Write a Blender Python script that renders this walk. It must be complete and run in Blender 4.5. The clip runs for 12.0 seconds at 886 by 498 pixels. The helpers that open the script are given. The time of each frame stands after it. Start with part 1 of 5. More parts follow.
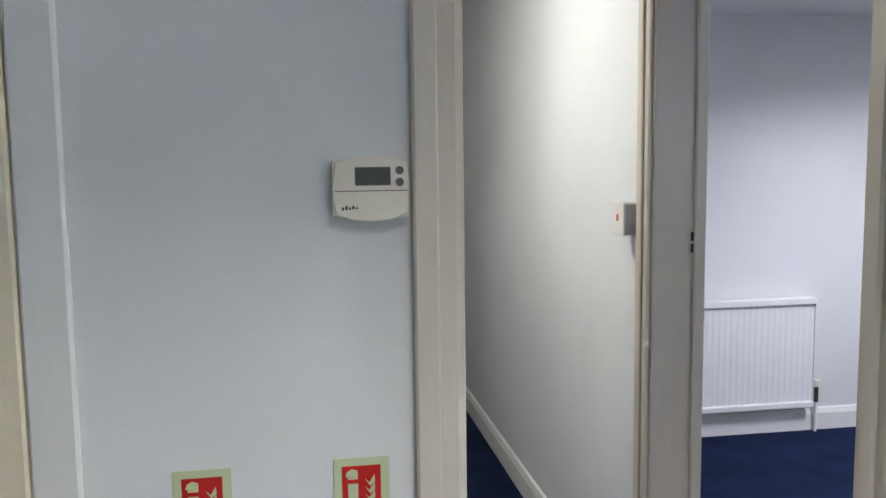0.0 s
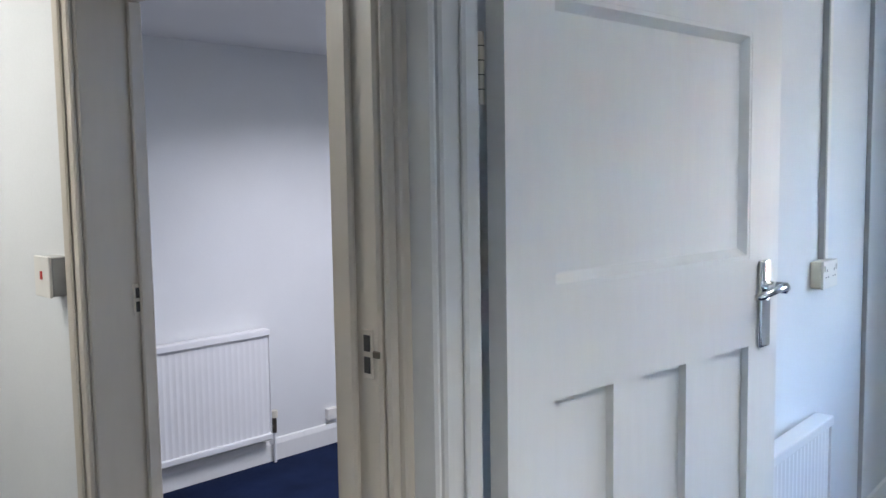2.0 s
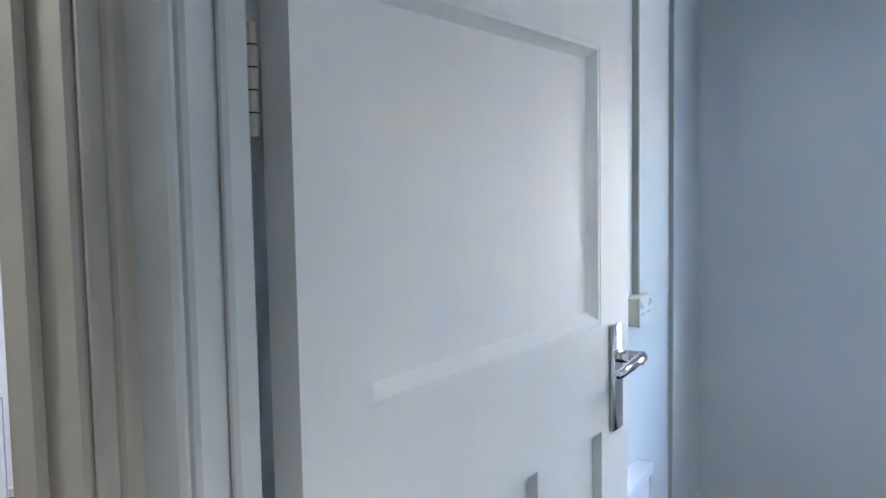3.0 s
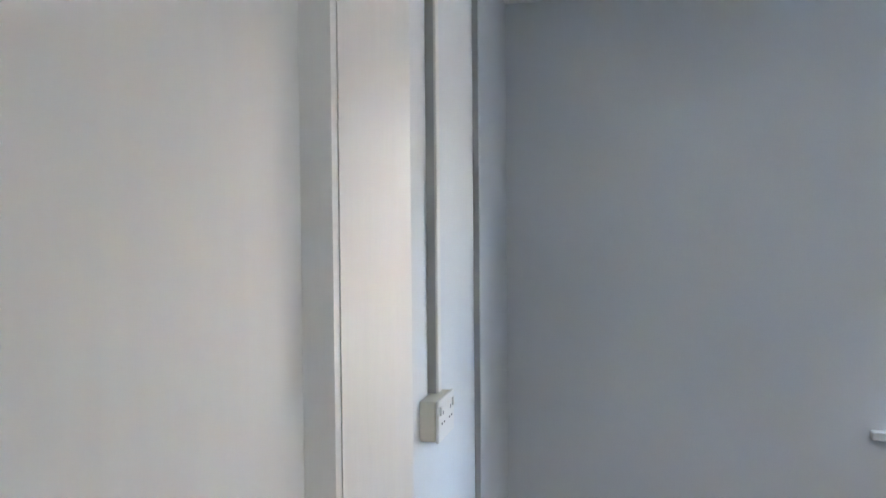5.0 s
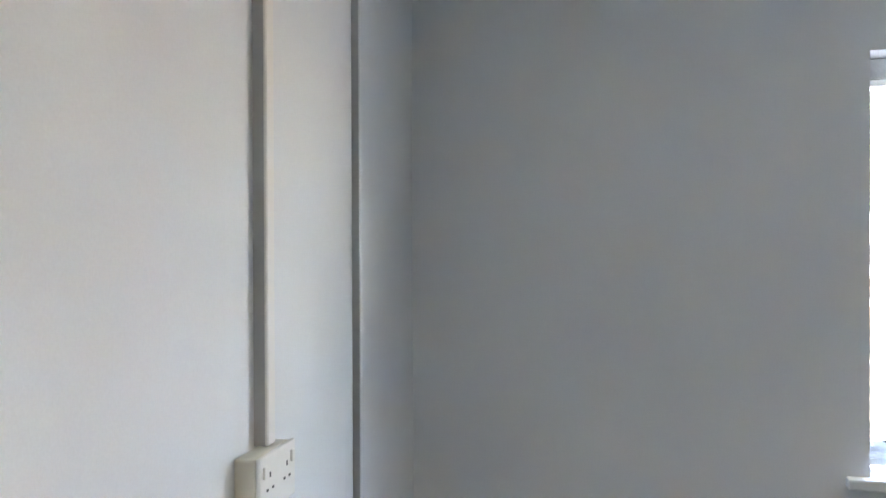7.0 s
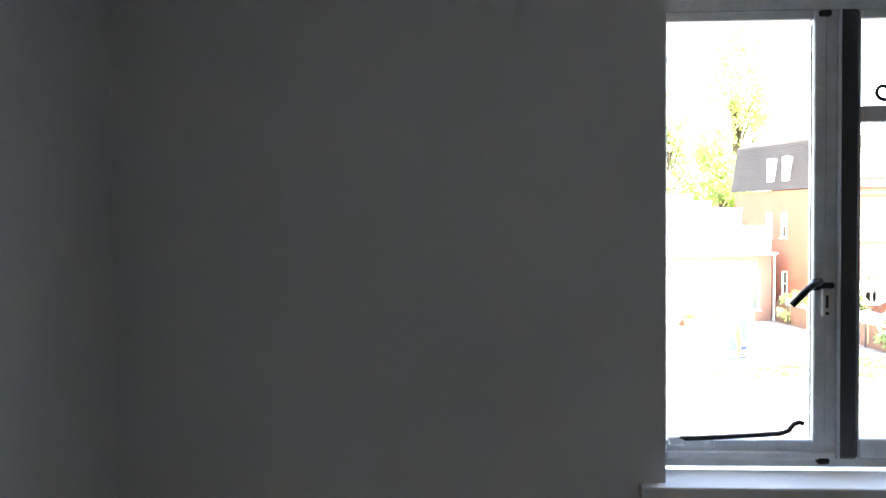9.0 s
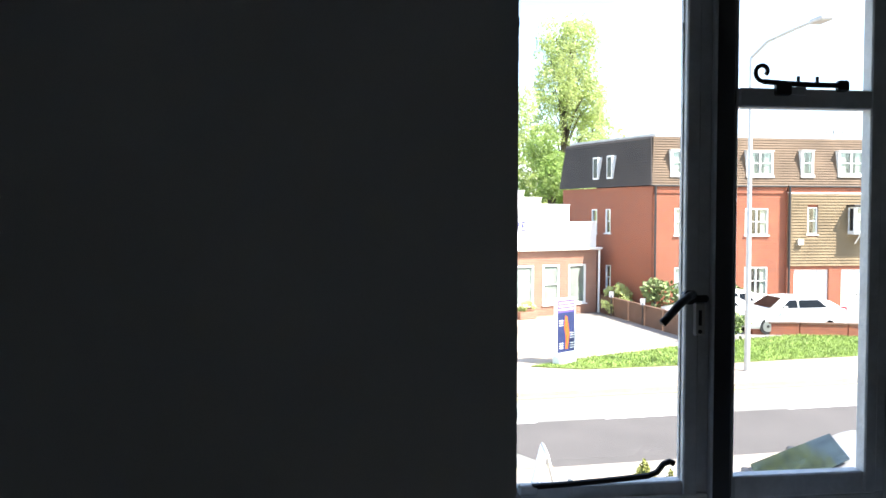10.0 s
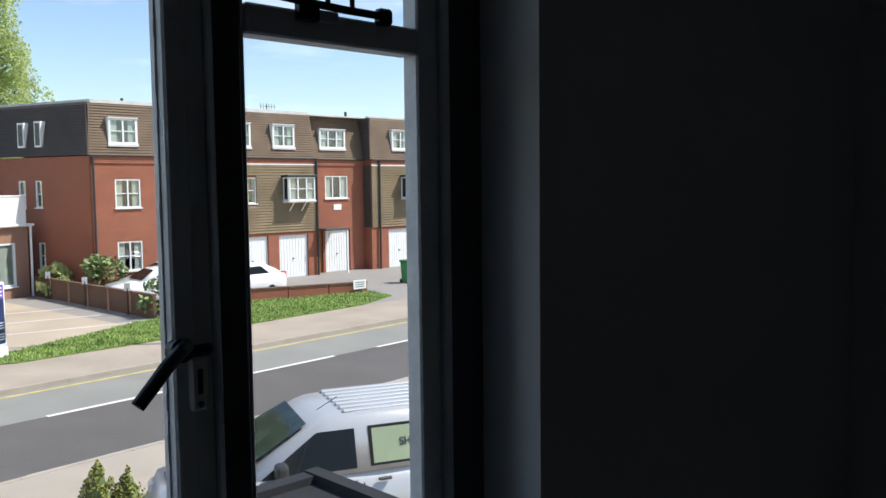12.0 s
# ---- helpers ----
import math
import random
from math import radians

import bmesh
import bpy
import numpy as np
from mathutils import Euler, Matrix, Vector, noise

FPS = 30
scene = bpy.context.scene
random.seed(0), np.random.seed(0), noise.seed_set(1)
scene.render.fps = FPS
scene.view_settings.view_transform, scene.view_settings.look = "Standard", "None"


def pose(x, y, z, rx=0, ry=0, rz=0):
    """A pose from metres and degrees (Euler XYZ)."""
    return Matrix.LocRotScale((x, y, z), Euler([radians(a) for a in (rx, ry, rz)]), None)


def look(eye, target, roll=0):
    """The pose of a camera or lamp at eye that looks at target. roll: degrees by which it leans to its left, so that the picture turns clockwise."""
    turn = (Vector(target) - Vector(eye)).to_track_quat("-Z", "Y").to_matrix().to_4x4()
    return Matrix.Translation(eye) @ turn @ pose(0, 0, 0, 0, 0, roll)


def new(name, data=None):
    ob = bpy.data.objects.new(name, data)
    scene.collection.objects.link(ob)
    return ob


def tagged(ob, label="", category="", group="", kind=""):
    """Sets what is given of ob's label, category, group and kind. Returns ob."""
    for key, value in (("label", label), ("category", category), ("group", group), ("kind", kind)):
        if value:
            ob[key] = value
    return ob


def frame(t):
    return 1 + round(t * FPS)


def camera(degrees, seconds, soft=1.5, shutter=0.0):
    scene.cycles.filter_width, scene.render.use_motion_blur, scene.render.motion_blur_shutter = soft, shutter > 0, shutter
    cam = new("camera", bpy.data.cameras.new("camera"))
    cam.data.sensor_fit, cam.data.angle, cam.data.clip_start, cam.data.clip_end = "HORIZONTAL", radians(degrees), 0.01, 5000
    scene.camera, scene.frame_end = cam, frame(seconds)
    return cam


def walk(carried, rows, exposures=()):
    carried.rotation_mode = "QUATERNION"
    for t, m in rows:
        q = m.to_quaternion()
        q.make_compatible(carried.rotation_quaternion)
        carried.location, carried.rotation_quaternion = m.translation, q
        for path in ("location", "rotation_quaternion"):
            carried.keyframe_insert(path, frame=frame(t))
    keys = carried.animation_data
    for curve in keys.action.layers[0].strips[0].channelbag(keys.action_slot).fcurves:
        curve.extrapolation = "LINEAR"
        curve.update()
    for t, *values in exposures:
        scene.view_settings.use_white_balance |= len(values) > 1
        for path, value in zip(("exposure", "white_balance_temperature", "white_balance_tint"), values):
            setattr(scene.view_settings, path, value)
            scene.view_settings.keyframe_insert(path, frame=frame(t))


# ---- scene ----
cam = camera(55.0, 12.0)
PATH = [
    (0, (-0.955, -1.157, 1.422), (-0.636, 0.806, 1.209), -0.7),
    (0.5, (-0.977, -1.179, 1.437), (-0.413, 0.729, 1.229), -0.9),
    (1, (-0.983, -1.088, 1.443), (-0.079, 0.684, 1.237), -0.9),
    (1.5, (-0.957, -1.008, 1.452), (0.261, 0.567, 1.259), -0.9),
    (2, (-0.816, -0.876, 1.462), (0.604, 0.522, 1.286), -0.9),
    (2.5, (-0.658, -0.74, 1.462), (0.912, 0.488, 1.303), -1.0),
    (3, (-0.495, -0.599, 1.513), (1.229, 0.403, 1.36), -1.0),
    (3.2, (-0.439, -0.565, 1.513), (1.34, 0.341, 1.394), -0.9),
    (5, (0.289, -0.358, 1.541), (2.203, 0.217, 1.476), -0.5),
    (5.5, (0.504, -0.356, 1.562), (2.437, 0.156, 1.531), -0.4),
    (6, (0.683, -0.381, 1.552), (2.619, 0.118, 1.538), -0.5),
    (6.5, (0.781, -0.377, 1.508), (2.719, 0.116, 1.495), -0.3),
    (8.3, (1.108, -0.54, 1.457), (3.075, -0.182, 1.419), -0.3),
    (9, (1.386, -0.555, 1.436), (3.383, -0.45, 1.38), -0.4),
    (9.5, (1.606, -0.587, 1.446), (3.604, -0.635, 1.384), -0.4),
    (10, (1.816, -0.607, 1.447), (3.796, -0.885, 1.375), 0.1),
    (10.5, (2.022, -0.615, 1.452), (3.927, -1.219, 1.365), -0.1),
    (11, (2.198, -0.691, 1.447), (3.982, -1.587, 1.334), -0.4),
    (11.5, (2.343, -0.799, 1.457), (3.986, -1.932, 1.321), -0.5),
    (12, (2.484, -0.855, 1.479), (3.913, -2.246, 1.331), -0.7),
]
walk(cam, [(t, look(eye, target, roll)) for t, eye, target, roll in PATH],
     [(0, 6.3, 5900, 11), (2, 6.15, 5800, 11), (3.2, 6.2, 5600, 9), (5, 6.0, 6500, 13), (6.5, 6.0, 7000, 13), (8.3, 5.4, 7100, 13), (8.5, 5.15, 7100, 13), (9, 4.1, 7200, 13),
      (9.5, 2.7, 6900, 11), (10, 1.8, 6500, 10), (10.5, 1.1, 6400, 10), (11, 0.72, 6350, 9), (12, 0.4, 6300, 9)])

# ---- light ----
SUN_FROM = Vector((-0.6, -0.75, 1.25)).normalized()
world = bpy.data.worlds.new("sky")
scene.world = world
world.use_nodes = True
wn, wl = world.node_tree.nodes, world.node_tree.links
sky = wn.new("ShaderNodeTexSky")
sky.sky_type, sky.sun_disc = "NISHITA", False
sky.dust_density, sky.ozone_density = 0.5, 1.6
sky.sun_elevation = math.asin(SUN_FROM.z)
sky.sun_rotation = math.atan2(SUN_FROM.x, SUN_FROM.y)
# thin high cloud drawn out into wisps, over the whole sky
wc, wm = wn.new("ShaderNodeTexCoord"), wn.new("ShaderNodeMapping")
wm.inputs["Scale"].default_value = (2.2, 2.2, 11.0)
wt, wr, wx = wn.new("ShaderNodeTexNoise"), wn.new("ShaderNodeMapRange"), wn.new("ShaderNodeMix")
wt.inputs["Scale"].default_value, wt.inputs["Detail"].default_value = 1.4, 6
wr.inputs["From Min"].default_value, wr.inputs["From Max"].default_value, wr.inputs["To Max"].default_value = 0.52, 0.75, 0.8
wx.data_type = "RGBA"
wx.inputs[7].default_value = (7.0, 7.2, 7.5, 1)
wl.new(wc.outputs["Generated"], wm.inputs[0]), wl.new(wm.outputs[0], wt.inputs["Vector"])
wl.new(wt.outputs["Fac"], wr.inputs["Value"]), wl.new(wr.outputs[0], wx.inputs[0])
wl.new(sky.outputs[0], wx.inputs[6])
wl.new(wx.outputs[2], wn["Background"].inputs[0])
wn["Background"].inputs[1].default_value = 0.15
sun = bpy.data.lights.new("sun", "SUN")
sun.energy, sun.angle, sun.color = 4.8, radians(0.5), (1, 0.95, 0.87)
new("sun", sun).matrix_world = look(SUN_FROM * 60, (0, 0, 0))


def area(name, eye, target, w, h, power, colour, spread):
    """An area lamp, for daylight added at unseen openings and for the ceiling panels."""
    d = bpy.data.lights.new(name, "AREA")
    d.shape, d.size, d.size_y, d.energy, d.color = "RECTANGLE", w, h, power, colour
    d.spread = radians(spread)
    new(name, d).matrix_world = look(eye, target)


DAY = (0.80, 0.90, 1.0)
# Fill lamps standing for daylight; their south openings are added, out of view.
area("added_daylight_room", (1.25, -3.02, 1.45), (1.35, 0.2, 1.0), 1.2, 1.0, 0.014, DAY, 180)
area("added_daylight_lobby", (-0.8, -3.32, 1.5), (-0.8, 0, 1.0), 1.2, 0.9, 0.045, DAY, 180)
# louvred ceiling panels: (x, y, ceiling height, power, colour, spread); their louvres keep the light off the tops of the walls
PANELS = [(1.30, -1.20, 2.315, 0.155, (1.0, 0.91, 0.76), 122), (-0.55, -1.55, 2.317, 0.385, (1.0, 0.92, 0.78), 122), (1.75, 1.50, 2.10, 0.42, (1.0, 0.94, 0.96), 150)]
for px, py, pz, power, tone, wide in PANELS:
    area("panel_light", (px, py, pz - 0.03), (px, py + 0.001, 0), 0.5, 0.5, power, tone, wide)


# ---- materials ----
def mat(name, base, rough=0.6, metal=0.0, var=0.12, scale=6.0, bump=0.05, fine=90.0, second=None, stretch=(1, 1, 1), spec=0.5):
    m = bpy.data.materials.new(name)
    m.use_nodes = True
    n, l = m.node_tree.nodes, m.node_tree.links
    b = n["Principled BSDF"]
    b.inputs["Roughness"].default_value, b.inputs["Metallic"].default_value = rough, metal
    b.inputs["Specular IOR Level"].default_value = spec
    co = n.new("ShaderNodeTexCoord")
    mp = n.new("ShaderNodeMapping")
    mp.inputs["Scale"].default_value = stretch
    l.new(co.outputs["Object"], mp.inputs["Vector"])
    big, small = n.new("ShaderNodeTexNoise"), n.new("ShaderNodeTexNoise")
    for t, sc in ((big, scale), (small, fine)):
        t.inputs["Scale"].default_value, t.inputs["Detail"].default_value = sc, 5
        l.new(mp.outputs[0], t.inputs["Vector"])
    add = n.new("ShaderNodeMath")
    add.operation = "MULTIPLY_ADD"
    l.new(small.outputs["Fac"], add.inputs[0])
    add.inputs[1].default_value = 0.4
    l.new(big.outputs["Fac"], add.inputs[2])
    ramp = n.new("ShaderNodeValToRGB")
    e = ramp.color_ramp.elements
    e[0].position, e[1].position = 0.45, 0.95
    lo = second or [c * (1 - var) for c in base]
    e[0].color, e[1].color = (*lo, 1), (*[min(1, c * (1 + var * 0.5)) for c in base], 1)
    l.new(add.outputs[0], ramp.inputs[0])
    l.new(ramp.outputs[0], b.inputs["Base Color"])
    if bump:
        bp = n.new("ShaderNodeBump")
        bp.inputs["Strength"].default_value, bp.inputs["Distance"].default_value = bump, 0.01
        l.new(small.outputs["Fac"], bp.inputs["Height"])
        l.new(bp.outputs[0], b.inputs["Normal"])
    return m


def brickmat(name, c1, c2, mortar, bw=0.225, bh=0.075):
    m = mat(name, c1, 0.85, var=0.2, scale=0.8)
    n, l = m.node_tree.nodes, m.node_tree.links
    co = n.new("ShaderNodeTexCoord")
    sep, com, ad = n.new("ShaderNodeSeparateXYZ"), n.new("ShaderNodeCombineXYZ"), n.new("ShaderNodeMath")
    l.new(co.outputs["Object"], sep.inputs[0])
    l.new(sep.outputs[0], ad.inputs[0]), l.new(sep.outputs[1], ad.inputs[1])
    l.new(ad.outputs[0], com.inputs[0]), l.new(sep.outputs[2], com.inputs[1])
    br = n.new("ShaderNodeTexBrick")
    br.inputs["Scale"].default_value = 1
    br.inputs["Brick Width"].default_value, br.inputs["Row Height"].default_value = bw, bh
    br.inputs["Mortar Size"].default_value = 0.010
    br.inputs["Color1"].default_value, br.inputs["Color2"].default_value, br.inputs["Mortar"].default_value = (*c1, 1), (*c2, 1), (*mortar, 1)
    l.new(com.outputs[0], br.inputs["Vector"])
    mix = n.new("ShaderNodeMix")
    mix.data_type, mix.blend_type = "RGBA", "MULTIPLY"
    mix.inputs[0].default_value = 0.5
    ramp = next(x for x in n if x.bl_idname == "ShaderNodeValToRGB")
    ramp.color_ramp.elements[0].color, ramp.color_ramp.elements[1].color = (0.55, 0.5, 0.5, 1), (1, 1, 1, 1)
    l.new(br.outputs[0], mix.inputs[6]), l.new(ramp.outputs[0], mix.inputs[7])
    l.new(mix.outputs[2], n["Principled BSDF"].inputs["Base Color"])
    return m


def glassmat(name, tint=(1, 1, 1), dull=0.0):
    m = bpy.data.materials.new(name)
    m.use_nodes = True
    n, l = m.node_tree.nodes, m.node_tree.links
    tr, gl, mx = n.new("ShaderNodeBsdfTransparent"), n.new("ShaderNodeBsdfGlossy"), n.new("ShaderNodeMixShader")
    tr.inputs[0].default_value, gl.inputs["Roughness"].default_value = (*tint, 1), 0.03
    mx.inputs[0].default_value = 0.03 + dull * 0.25
    l.new(tr.outputs[0], mx.inputs[1]), l.new(gl.outputs[0], mx.inputs[2])
    l.new(mx.outputs[0], n["Material Output"].inputs[0])
    return m


PAINT = mat("wall_paint", (0.72, 0.73, 0.73), 0.75, var=0.085, scale=1.3, bump=0.05, fine=240)
CREAM = mat("cream_paint", (0.74, 0.66, 0.50), 0.75, var=0.05, scale=1.5, bump=0.06, fine=240)
CEIL = mat("ceiling_paint", (0.78, 0.78, 0.78), 0.85, var=0.04, scale=2, bump=0.05, fine=200)
GLOSS = mat("white_gloss_paint", (0.76, 0.76, 0.74), 0.5, var=0.05, scale=3, bump=0.05, fine=60, stretch=(1, 1, 0.15), spec=0.3)
OLDGLOSS = mat("aged_cream_gloss", (0.58, 0.53, 0.45), 0.38, var=0.08, scale=3, bump=0.06, fine=60, stretch=(1, 1, 0.15))
CARPET = mat("blue_carpet", (0.012, 0.022, 0.065), 0.95, var=0.35, scale=5, bump=0.8, fine=420, spec=0.1)
PLASTIC = mat("white_plastic", (0.75, 0.73, 0.68), 0.4, var=0.03, bump=0.02)
CREAMPL = mat("cream_plastic", (0.70, 0.66, 0.55), 0.4, var=0.04, bump=0.02)
GREYPL = mat("grey_trunking", (0.42, 0.42, 0.41), 0.5, var=0.05, bump=0.02)
DARK = mat("dark_plastic", (0.03, 0.03, 0.03), 0.4, var=0.1, bump=0.02)
LCD = mat("display_glass", (0.05, 0.055, 0.045), 0.4, var=0.1, bump=0)
BUTTON = mat("button_rubber", (0.10, 0.09, 0.10), 0.5, bump=0)
CHROME = mat("chrome", (0.75, 0.75, 0.75), 0.12, 1.0, var=0.05, bump=0.01)
BRASS = mat("aged_brass", (0.16, 0.14, 0.11), 0.4, 0.8, var=0.2)
RADW = mat("radiator_enamel", (0.80, 0.80, 0.80), 0.3, var=0.03, bump=0.01)
RED = mat("sign_red", (0.50, 0.015, 0.01), 0.4, var=0.06, bump=0)
LUME = mat("photoluminescent_vinyl", (0.55, 0.62, 0.38), 0.5, var=0.05, bump=0)
STEEL = mat("painted_steel_frame", (0.74, 0.76, 0.78), 0.4, var=0.18, scale=14, bump=0.15, fine=80)
BLACKIRON = mat("black_iron", (0.012, 0.012, 0.014), 0.45, 0.3, var=0.3, bump=0.2)
# Dark tone for window members in shadow; the shade is in the colour.
FRAMESHADE = mat("frame_shade_dark", (0.06, 0.06, 0.065), 0.5, var=0.2)
GLASS = glassmat("window_glass")
FARGLASS = glassmat("far_glass", (0.8, 0.85, 0.83), 0.3)
BRICK = brickmat("red_brick", (0.37, 0.095, 0.04), (0.24, 0.06, 0.03), (0.36, 0.20, 0.13))
BRICK2 = brickmat("brown_brick", (0.34, 0.14, 0.075), (0.22, 0.08, 0.05), (0.46, 0.36, 0.28))
TILE = mat("brown_roof_tile", (0.185, 0.13, 0.085), 0.85, var=0.3, scale=1.2, bump=0.4, fine=30)
# Darker TILE copy: shade of sides facing off the sun, also used for canopy.
DARKSHADETILE = mat("dark_tile_with_shade", (0.085, 0.07, 0.06), 0.8, var=0.3, scale=1.2, bump=0.4, fine=30)
TILEHUNG = mat("hung_tile", (0.235, 0.175, 0.10), 0.85, var=0.3, scale=1.2, bump=0.4, fine=30)
LEAD = mat("pale_flashing", (0.62, 0.60, 0.57), 0.6, var=0.2, scale=3)
UPVC = mat("white_upvc", (0.80, 0.80, 0.78), 0.4, var=0.05, scale=3, bump=0.02)
WHITEWALL = mat("white_render", (0.82, 0.81, 0.78), 0.8, var=0.06, scale=1, bump=0.1)
CURTAIN = mat("net_curtain", (0.62, 0.62, 0.58), 0.9, var=0.3, scale=6, stretch=(1, 1, 0.1))
# Near-black for unlit insides: their darkness is put into the colour.
UNLITINSIDE = mat("unlit_inside_black", (0.03, 0.03, 0.03), 0.9, bump=0)
PIPE = mat("black_downpipe", (0.03, 0.028, 0.026), 0.5, bump=0)
ASPH_OLD = mat("old_asphalt", (0.235, 0.23, 0.205), 0.9, var=0.15, scale=0.9, bump=0.5, fine=40)
ASPH_NEW = mat("new_asphalt", (0.105, 0.095, 0.088), 0.9, var=0.15, scale=0.9, bump=0.5, fine=40)
PAVE = mat("tan_pavement", (0.36, 0.30, 0.235), 0.9, var=0.2, scale=0.7, bump=0.4, fine=30)
CONC = mat("concrete_forecourt", (0.37, 0.32, 0.26), 0.9, var=0.22, scale=0.5, bump=0.4, fine=20)
LOT = mat("parking_concrete", (0.44, 0.36, 0.27), 0.9, var=0.25, scale=0.4, bump=0.4, fine=20)
YARD = mat("grey_yard", (0.27, 0.25, 0.225), 0.9, var=0.15, scale=0.5, bump=0.4, fine=20)
LINE = mat("white_road_paint", (0.75, 0.73, 0.68), 0.7, var=0.2, scale=4)
YELLOW = mat("yellow_road_paint", (0.60, 0.46, 0.13), 0.7, var=0.3, scale=4)
KERB = mat("kerb_stone", (0.36, 0.31, 0.25), 0.85, var=0.2, scale=2)
FIELD = mat("rough_ground", (0.10, 0.12, 0.04), 0.95, var=0.4, scale=0.2, bump=0.5)
TURF = mat("turf", (0.14, 0.20, 0.045), 0.95, var=0.5, scale=2.5, bump=0.8, fine=25)
BLADE = mat("grass_blade", (0.27, 0.38, 0.08), 0.7, var=0.5, scale=3, bump=0)
LEAFA = mat("spring_leaf", (0.52, 0.60, 0.24), 0.6, var=0.4, scale=0.9, bump=0)
LEAFB = mat("deep_leaf", (0.34, 0.46, 0.13), 0.6, var=0.5, scale=0.9, bump=0)
for lm in (LEAFA, LEAFB):
    n, l = lm.node_tree.nodes, lm.node_tree.links
    tl, mx = n.new("ShaderNodeBsdfTranslucent"), n.new("ShaderNodeMixShader")
    mx.inputs[0].default_value = 0.5
    ramp = next(x for x in n if x.bl_idname == "ShaderNodeValToRGB")
    l.new(ramp.outputs[0], tl.inputs[0])
    l.new(n["Principled BSDF"].outputs[0], mx.inputs[1]), l.new(tl.outputs[0], mx.inputs[2]), l.new(mx.outputs[0], n["Material Output"].inputs[0])
SHRUB = mat("shrub_leaf", (0.17, 0.23, 0.07), 0.6, var=0.5, scale=1.5, bump=0)
TOPI = mat("conifer_leaf", (0.24, 0.25, 0.05), 0.7, var=0.6, scale=6, bump=0)
BARK = mat("bark", (0.12, 0.09, 0.065), 0.9, var=0.4, scale=4, bump=0.6)
FENCE = mat("weathered_brown_wall", (0.15, 0.085, 0.055), 0.9, var=0.35, scale=2, bump=0.4)
CARWHITE = mat("white_car_paint", (0.78, 0.78, 0.77), 0.18, var=0.02, bump=0, scale=2)
VANSILVER = mat("silver_van_paint", (0.45, 0.46, 0.47), 0.28, 0.25, var=0.05, bump=0, scale=2)
CARGLASS = mat("car_glass", (0.016, 0.019, 0.02), 0.05, var=0.1, bump=0)
# Green mottling over the dark tint puts pale reflections into the colour.
VANSCREEN = mat("windscreen_tint_reflections", (0.07, 0.10, 0.095), 0.04, var=0.6, scale=2.2, bump=0)
TYRE = mat("tyre", (0.02, 0.02, 0.02), 0.85, bump=0.1)
RIM = mat("alloy_rim", (0.45, 0.45, 0.46), 0.3, 0.8, bump=0)
TAIL = mat("red_lamp_lens", (0.55, 0.01, 0.02), 0.15, bump=0)
PANELGREEN = mat("pale_green_panel", (0.55, 0.66, 0.45), 0.5, var=0.05, bump=0)
INK = mat("dark_ink", (0.03, 0.035, 0.05), 0.6, bump=0)
BLUEINK = mat("blue_lettering", (0.025, 0.03, 0.22), 0.5, bump=0)
POSTER = mat("navy_poster", (0.02, 0.03, 0.11), 0.4, var=0.2, bump=0)
PURPLE = mat("purple_poster_band", (0.14, 0.09, 0.38), 0.4, bump=0)
ORANGE = mat("orange_poster_figure", (0.65, 0.12, 0.02), 0.4, var=0.3, scale=12, bump=0)
FELT = mat("roofing_felt", (0.014, 0.015, 0.018), 0.9, var=0.3, scale=3, bump=0.6, fine=120)
GREEN = mat("green_bin_plastic", (0.02, 0.22, 0.05), 0.5, bump=0.02)
TIMBER = mat("brown_timber_door", (0.30, 0.12, 0.045), 0.6, var=0.25, scale=8, stretch=(1, 1, 0.1))
GALV = mat("galvanised_steel", (0.5, 0.5, 0.5), 0.45, 0.6, var=0.15)
LAMPGLOW = mat("lamp_diffuser", (0.9, 0.88, 0.8), 0.4, bump=0)
PANELGLOW = mat("panel_diffuser", (0.9, 0.9, 0.88), 0.4, bump=0)
PANELGLOW.node_tree.nodes["Principled BSDF"].inputs["Emission Color"].default_value = (1, 0.95, 0.87, 1)
PANELGLOW.node_tree.nodes["Principled BSDF"].inputs["Emission Strength"].default_value = 0.06
LAMPGLOW.node_tree.nodes["Principled BSDF"].inputs["Emission Color"].default_value = (1, 0.92, 0.78, 1)
LAMPGLOW.node_tree.nodes["Principled BSDF"].inputs["Emission Strength"].default_value = 1.3


# ---- builders ----
def thing(name, label="", category="", group="", m=None, kind=""):
    ob = new(name)
    ob.empty_display_size = 0.05
    if m is not None:
        ob.matrix_world = m
    return tagged(ob, label, category, group, kind)


def part(name, bm, material, parent=None, label="", smooth=False):
    me = bpy.data.meshes.new(name)
    bmesh.ops.recalc_face_normals(bm, faces=bm.faces)
    bm.to_mesh(me)
    bm.free()
    me.materials.append(material)
    if smooth:
        for p in me.polygons:
            p.use_smooth = True
    ob = new(name, me)
    if parent is not None:
        ob.parent = parent
    if label:
        ob["label"] = label
    return ob


